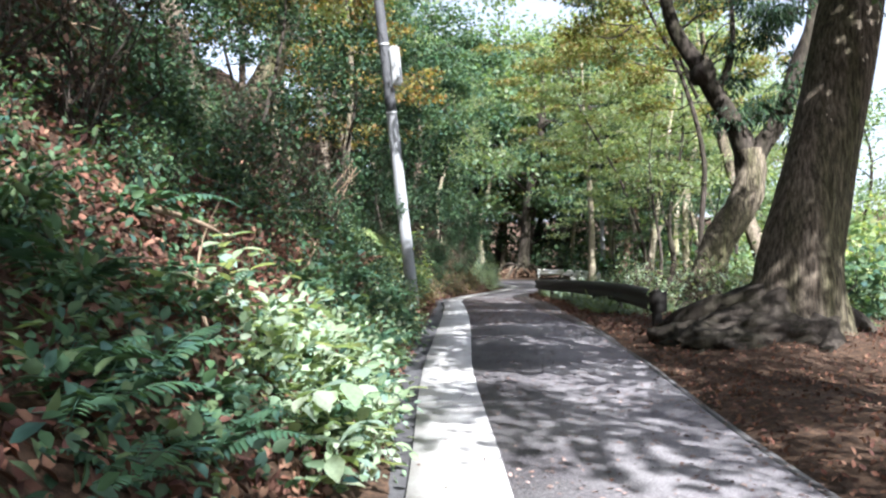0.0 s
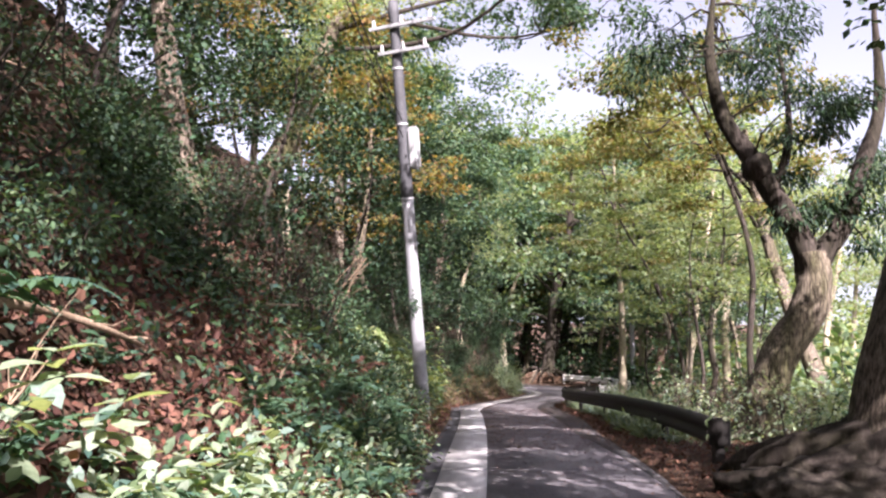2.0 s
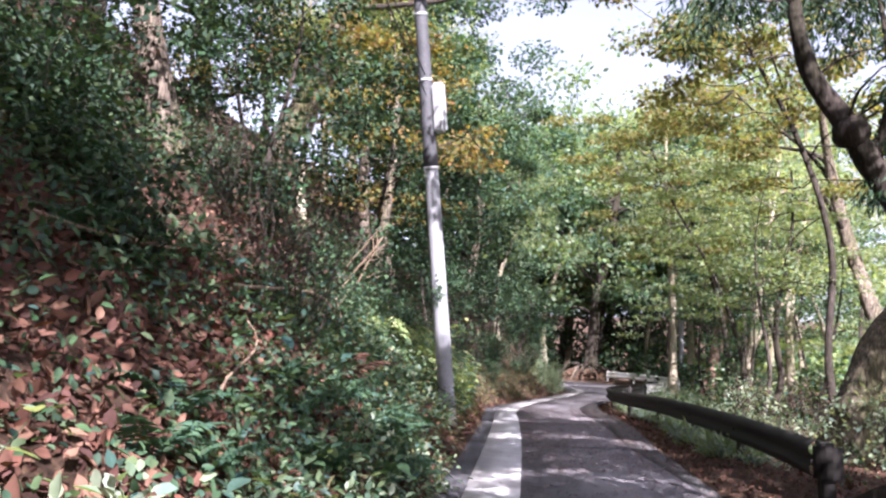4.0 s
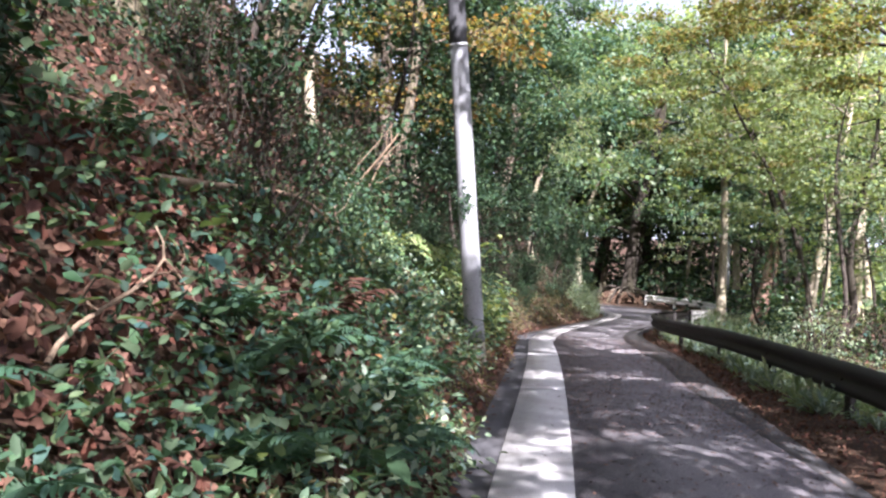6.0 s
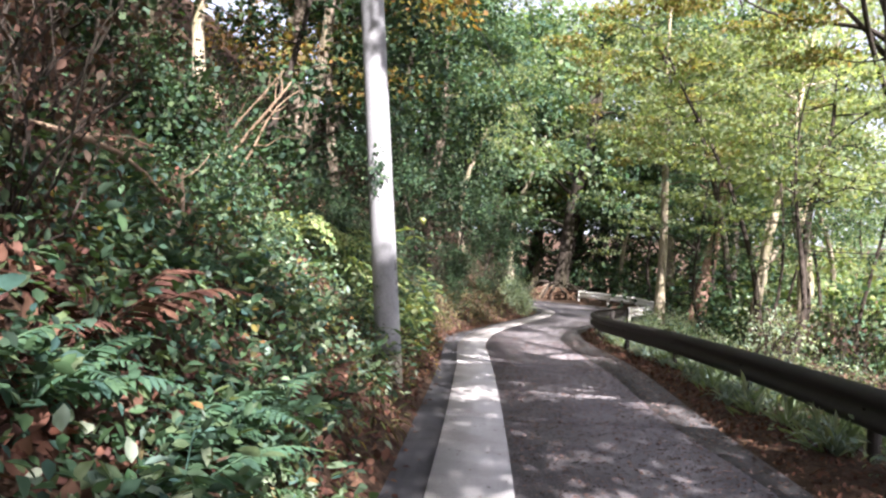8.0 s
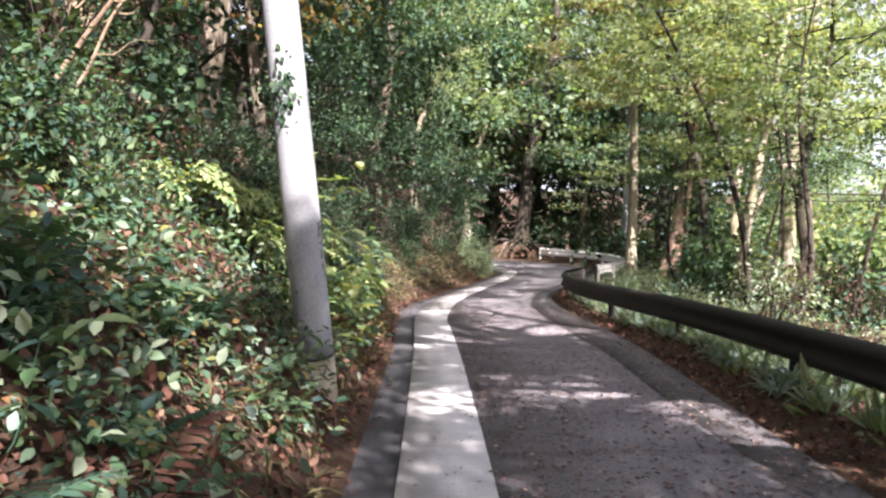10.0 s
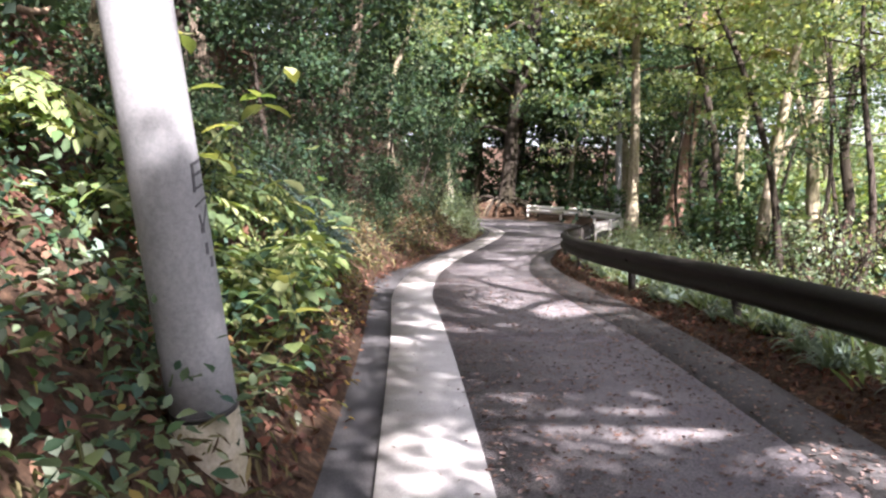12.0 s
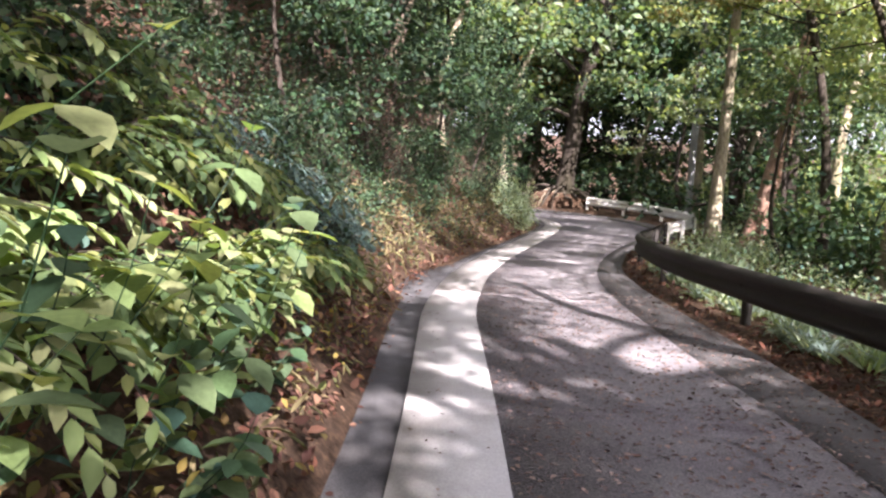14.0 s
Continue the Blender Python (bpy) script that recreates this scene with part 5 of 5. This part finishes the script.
plant(S_DARK, np.vstack([bank_spots(g, 7, 11, 14, 3.6, 5.4), bank_spots(g, 8, 16.5, 20, 2.8, 5), bank_spots(g, 10, 0, 14, 2.8, 6), bank_spots(g, 18, 14, 34, 2.4, 6), bank_spots(g, 34, 31, 53, 1.5, 5)]), 0.7, 1.3)
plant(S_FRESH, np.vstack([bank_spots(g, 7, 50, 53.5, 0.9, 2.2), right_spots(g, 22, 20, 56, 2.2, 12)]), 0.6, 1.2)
plant(S_TWIG, np.vstack([bank_spots(g, 14, 3, 22, 2.0, 5.5), bank_spots(g, 22, 31, 52, 1.5, 4), right_spots(g, 16, 19, 56, 2, 9)]), 0.7, 1.2)
plant(S_FAR, np.vstack([right_spots(g, 26, 20, 60, 4, 16), right_spots(g, 26, 22, 56, 8, 24)]), 0.8, 1.6)


# ---- fallen branches ----
def fallen_branch(a, b, r, seed, label="pale dead branch fallen across the bank"):
    gg = np.random.default_rng(seed)
    mid = (Vector(a) + Vector(b)) / 2
    root = thing("fallen_branch", label, "branch", mid, "fallen branches")
    o = np.array(mid)
    p = limb_points(gg, np.array(a) - o, np.array(b) - o, 0.05, 9)
    put_mesh("stick", mesh_from("stick", *tube(p, [r, r * 0.8, r * 0.35], 8, 0.06, seed), DEAD, True), root)
    for k in (3, 5, 6):
        e = p[k] + (p[8] - p[0]) * gg.uniform(0.15, 0.3) + gg.normal(size=3) * 0.18
        put_mesh("twig", mesh_from("twig", *tube(limb_points(gg, p[k], e, 0.08, 5), [r * 0.45, r * 0.12], 5), DEAD, True), root)


def on_bank(y, d, lift=0.05):
    x = float(left_x(y)) - d
    return (x, y, float(ground_z(x, y)) + lift)


fallen_branch(on_bank(6.0, 2.0, 0.35), on_bank(8.2, 2.0, 0.35), 0.03, 1)
for i, (y0, d0, y1, d1, r) in enumerate(((9, 3.4, 12, 2.6, 0.03), (13.5, 2.6, 16.8, 2.2, 0.03), (16, 2.0, 18.5, 2.6, 0.022), (7, 4.2, 10.5, 4.4, 0.04), (22, 4.0, 25.5, 3.6, 0.06), (18.5, 3.6, 21, 4.2, 0.035), (24.5, 4.6, 26, 5.4, 0.1), (11, 1.6, 12.5, 2.0, 0.015),
                                         (5.2, 1.3, 6.3, 1.7, 0.012), (26, 3, 29, 3.4, 0.03), (36, 2.2, 40, 2.0, 0.04))):
    fallen_branch(on_bank(y0, d0, 0.2), on_bank(y1, d1, 0.45), r, i + 10)


# ---- far root mound at the bend ----
def leaning_sticks():
    for k, (dx, dz, r) in enumerate(((0, 0, 0.028), (0.12, -0.1, 0.018), (-0.1, 0.16, 0.012))):
        fallen_branch((-3.3 + dx, 20.5, 2.9 + dz), (-2.45 + dx, 20.45, 4.05 + dz), r, 50 + k, "pale dead branch leaning up from the bank")


leaning_sticks()


def root_mound():
    c = Vector((4.2, 63.0, float(ground_z(4.2, 63.0))))
    root = thing("leaning_tree", "dark leaning tree on a mound of bare roots by the bend", "tree", c)
    gg = np.random.default_rng(77)
    p = catmull([(0.3, 0, -0.3), (0.45, 0, 1.5), (0.7, 0, 4), (1.0, 0, 7), (1.9, 0, 10), (2.4, 0, 14), (2.5, 0, 18)], 4)
    put_mesh("trunk", mesh_from("trunk", *tube(p, [0.6, 0.42, 0.38, 0.34, 0.28, 0.15], 14, 0.05, 3, (0.5, 3.0)), BARK_DARK, True), root)
    hump = bmesh.new()
    bmesh.ops.create_icosphere(hump, subdivisions=4, radius=1.0)
    for v in hump.verts:
        k = 1 + 0.16 * noise.noise(v.co * 3) + 0.08 * noise.noise(v.co * 8)
        v.co = Vector((v.co.x * 1.9 * k, v.co.y * 1.1 * k, v.co.z * 0.85 * k))
    part("mound", hump, SOIL, root, "mound of dark earth held by roots")
    for k in range(22):
        a = k * 2.4
        e = (math.cos(a) * gg.uniform(1.4, 2.7), math.sin(a) * gg.uniform(0.8, 1.6) - 0.3, -0.25)
        q = limb_points(gg, (0.3 + gg.normal() * 0.25, -0.1, gg.uniform(0.75, 1.2)), e, 0.12, 9)
        q[:, 2] += 0.35 * np.sin(np.linspace(0, np.pi, 9))
        put_mesh("root", mesh_from("root", *tube(q, [0.1, 0.07, 0.03], 7, 0.08, k), BARK_DARK if k % 4 else BARK, True), root)
    centres, radii = [], []
    for k in range(13):
        s = p[min(len(p) - 1, 9 + k)] if k < 12 else p[-1]
        a = k * 2.4 + 2.6
        e = s + np.array([math.cos(a) * 4.5, math.sin(a) * 2.5, gg.uniform(-0.2, 1.8)])
        q = limb_points(gg, s, e, 0.13, 9)
        put_mesh("limb", mesh_from("limb", *tube(q, [0.14, 0.09, 0.02], 7, 0.04, k), BARK_DARK, True), root)
        for j in (4, 6, 8):
            centres.append(q[j])
            radii.append(gg.uniform(0.9, 1.5))
    put_mesh("crown", mesh_from("crown", *clumps(gg, centres, radii, 230, 0.17, 0.4, 0.3), LEAF_MID), root)


root_mound()

# ---- plants under the guardrail, road debris ----
g = np.random.default_rng(105)
verge = right_spots(g, 520, 19, 40, 0.75, 2.6)
stuff("verge_grass", [tufts(g, verge[:300], 14, 0.16, 0.26, 0.05, BLADE_V * [1.0, 1, 1], droop=-1.0, up=0.2)], LEAF_FRESH, "clumps of bright strap-leaved grass under the guardrail", "grass")
def strap_plant(seed):
    gg = np.random.default_rng(seed)
    root = thing("strap_leaved_plant", "clump of pale blue-green strap leaves under the guardrail", "plant", group="strap-leaved plants of the verge")
    t = np.linspace(0, 1, 7)
    vs, fs = [], []
    for k in range(26):
        a, long, lean = k * 2.4 + gg.uniform(-0.3, 0.3), gg.uniform(0.3, 0.55), gg.uniform(0.3, 1.0)
        d = np.array([math.cos(a), math.sin(a), 0])
        c = d * (long * lean * t)[:, None] + np.array([0, 0, 1]) * (long * (1.1 * t - (0.35 + 0.6 * lean) * t ** 2))[:, None]
        w = np.array([-d[1], d[0], 0]) * (0.017 * np.sqrt(np.clip(1.02 - t, 0, 1)))[:, None]
        fold = np.array([0, 0, 0.006])
        v = np.vstack([c - w + fold, c, c + w + fold])
        i = np.arange(6)
        f = np.vstack([np.stack([i, i + 7, i + 8, i + 1], -1), np.stack([i + 7, i + 14, i + 15, i + 8], -1)])
        vs.append(v)
        fs.append(f)
    put_mesh("foliage", mesh_from("foliage", *joined(list(zip(vs, fs))), LEAF_STRAP, True), root)
    return root


straps = [strap_plant(k) for k in (1, 2, 3)]
spots = np.vstack([right_spots(g, 34, 21, 31, 0.6, 1.35), right_spots(g, 14, 31, 40, 0.6, 1.4), right_spots(g, 6, 18, 21, 0.8, 1.4)])
for k, (x, y, z) in enumerate(spots):
    m = pose(x, y, z - 0.01, 0, 0, g.uniform(0, 360)) @ Matrix.Scale(g.uniform(0.75, 1.15), 4)
    if k < 3:
        straps[k].matrix_basis = m
    else:
        copy_thing(straps[k % 3], pose(x, y, z - 0.01, 0, 0, g.uniform(0, 360)))
stuff("verge_plants", [tufts(g, right_spots(g, 520, 18, 56, 0.9, 5), 22, 0.3, 0.09, 0.3)], LEAF_FRESH, "pale green low plants beyond the guardrail", "undergrowth")
stuff("verge_plants", [tufts(g, right_spots(g, 500, 16, 58, 1.6, 12), 20, 0.4, 0.1, 0.45), tufts(g, right_spots(g, 900, 20, 62, 8, 26), 16, 0.6, 0.2, 0.8)], LEAF_MID, "green low plants on the forest floor", "undergrowth")


def road_bits(g, n, lo, hi, y0, y1, power):
    y = g.uniform(y0, y1, n)
    a, b = left_x(y) + 0.7, right_x(y)
    x = a + (b - a) * g.random(n) ** power
    P = np.column_stack([x, y, grade(y) + 0.016])
    up = g.normal(size=(n, 3)) * 0.18 + [0, 0, 1]
    return leaves(LEAF_V, LEAF_F, P, g.normal(size=(n, 3)) * [1, 1, 0.05], up, g.uniform(lo, hi, n))


stuff("leaf_bits", [road_bits(g, 4200, 0.02, 0.06, 1, 36, 1.0), road_bits(g, 6500, 0.02, 0.06, 17, 33, 1.0), road_bits(g, 1500, 0.02, 0.06, 1, 45, 0.35), road_bits(g, 900, 0.02, 0.05, 36, 53, 1.0)], CHIPS,
      "trodden leaf scraps scattered over the road", "leaf litter")
y = g.uniform(1, 36, 900)
P = np.column_stack([left_x(y) + g.uniform(0, 0.69, 900), y, grade(y) + 0.022])
sparse = leaves(LEAF_V, LEAF_F, P[:330], g.normal(size=(330, 3)) * [1, 1, 0.05], g.normal(size=(330, 3)) * 0.15 + [0, 0, 1], g.uniform(0.015, 0.045, 330))
y2 = g.uniform(1, 36, 700)
d2 = 0.12 + 0.5 * g.random(700) ** 0.35
P2 = np.column_stack([left_x(y2) - d2, y2, grade(y2) - 0.02])
gut = leaves(LEAF_V, LEAF_F, P2, g.normal(size=(700, 3)) * [1, 1, 0.1], g.normal(size=(700, 3)) * 0.3 + [0, 0, 1], g.uniform(0.04, 0.09, 700))
stuff("leaf_bits", [sparse], CHIPS, "small dark leaf scraps on the pale strip", "leaf litter")
stuff("gutter_leaves", [gut], LITTER, "brown leaves drifted into the gutter", "leaf litter")
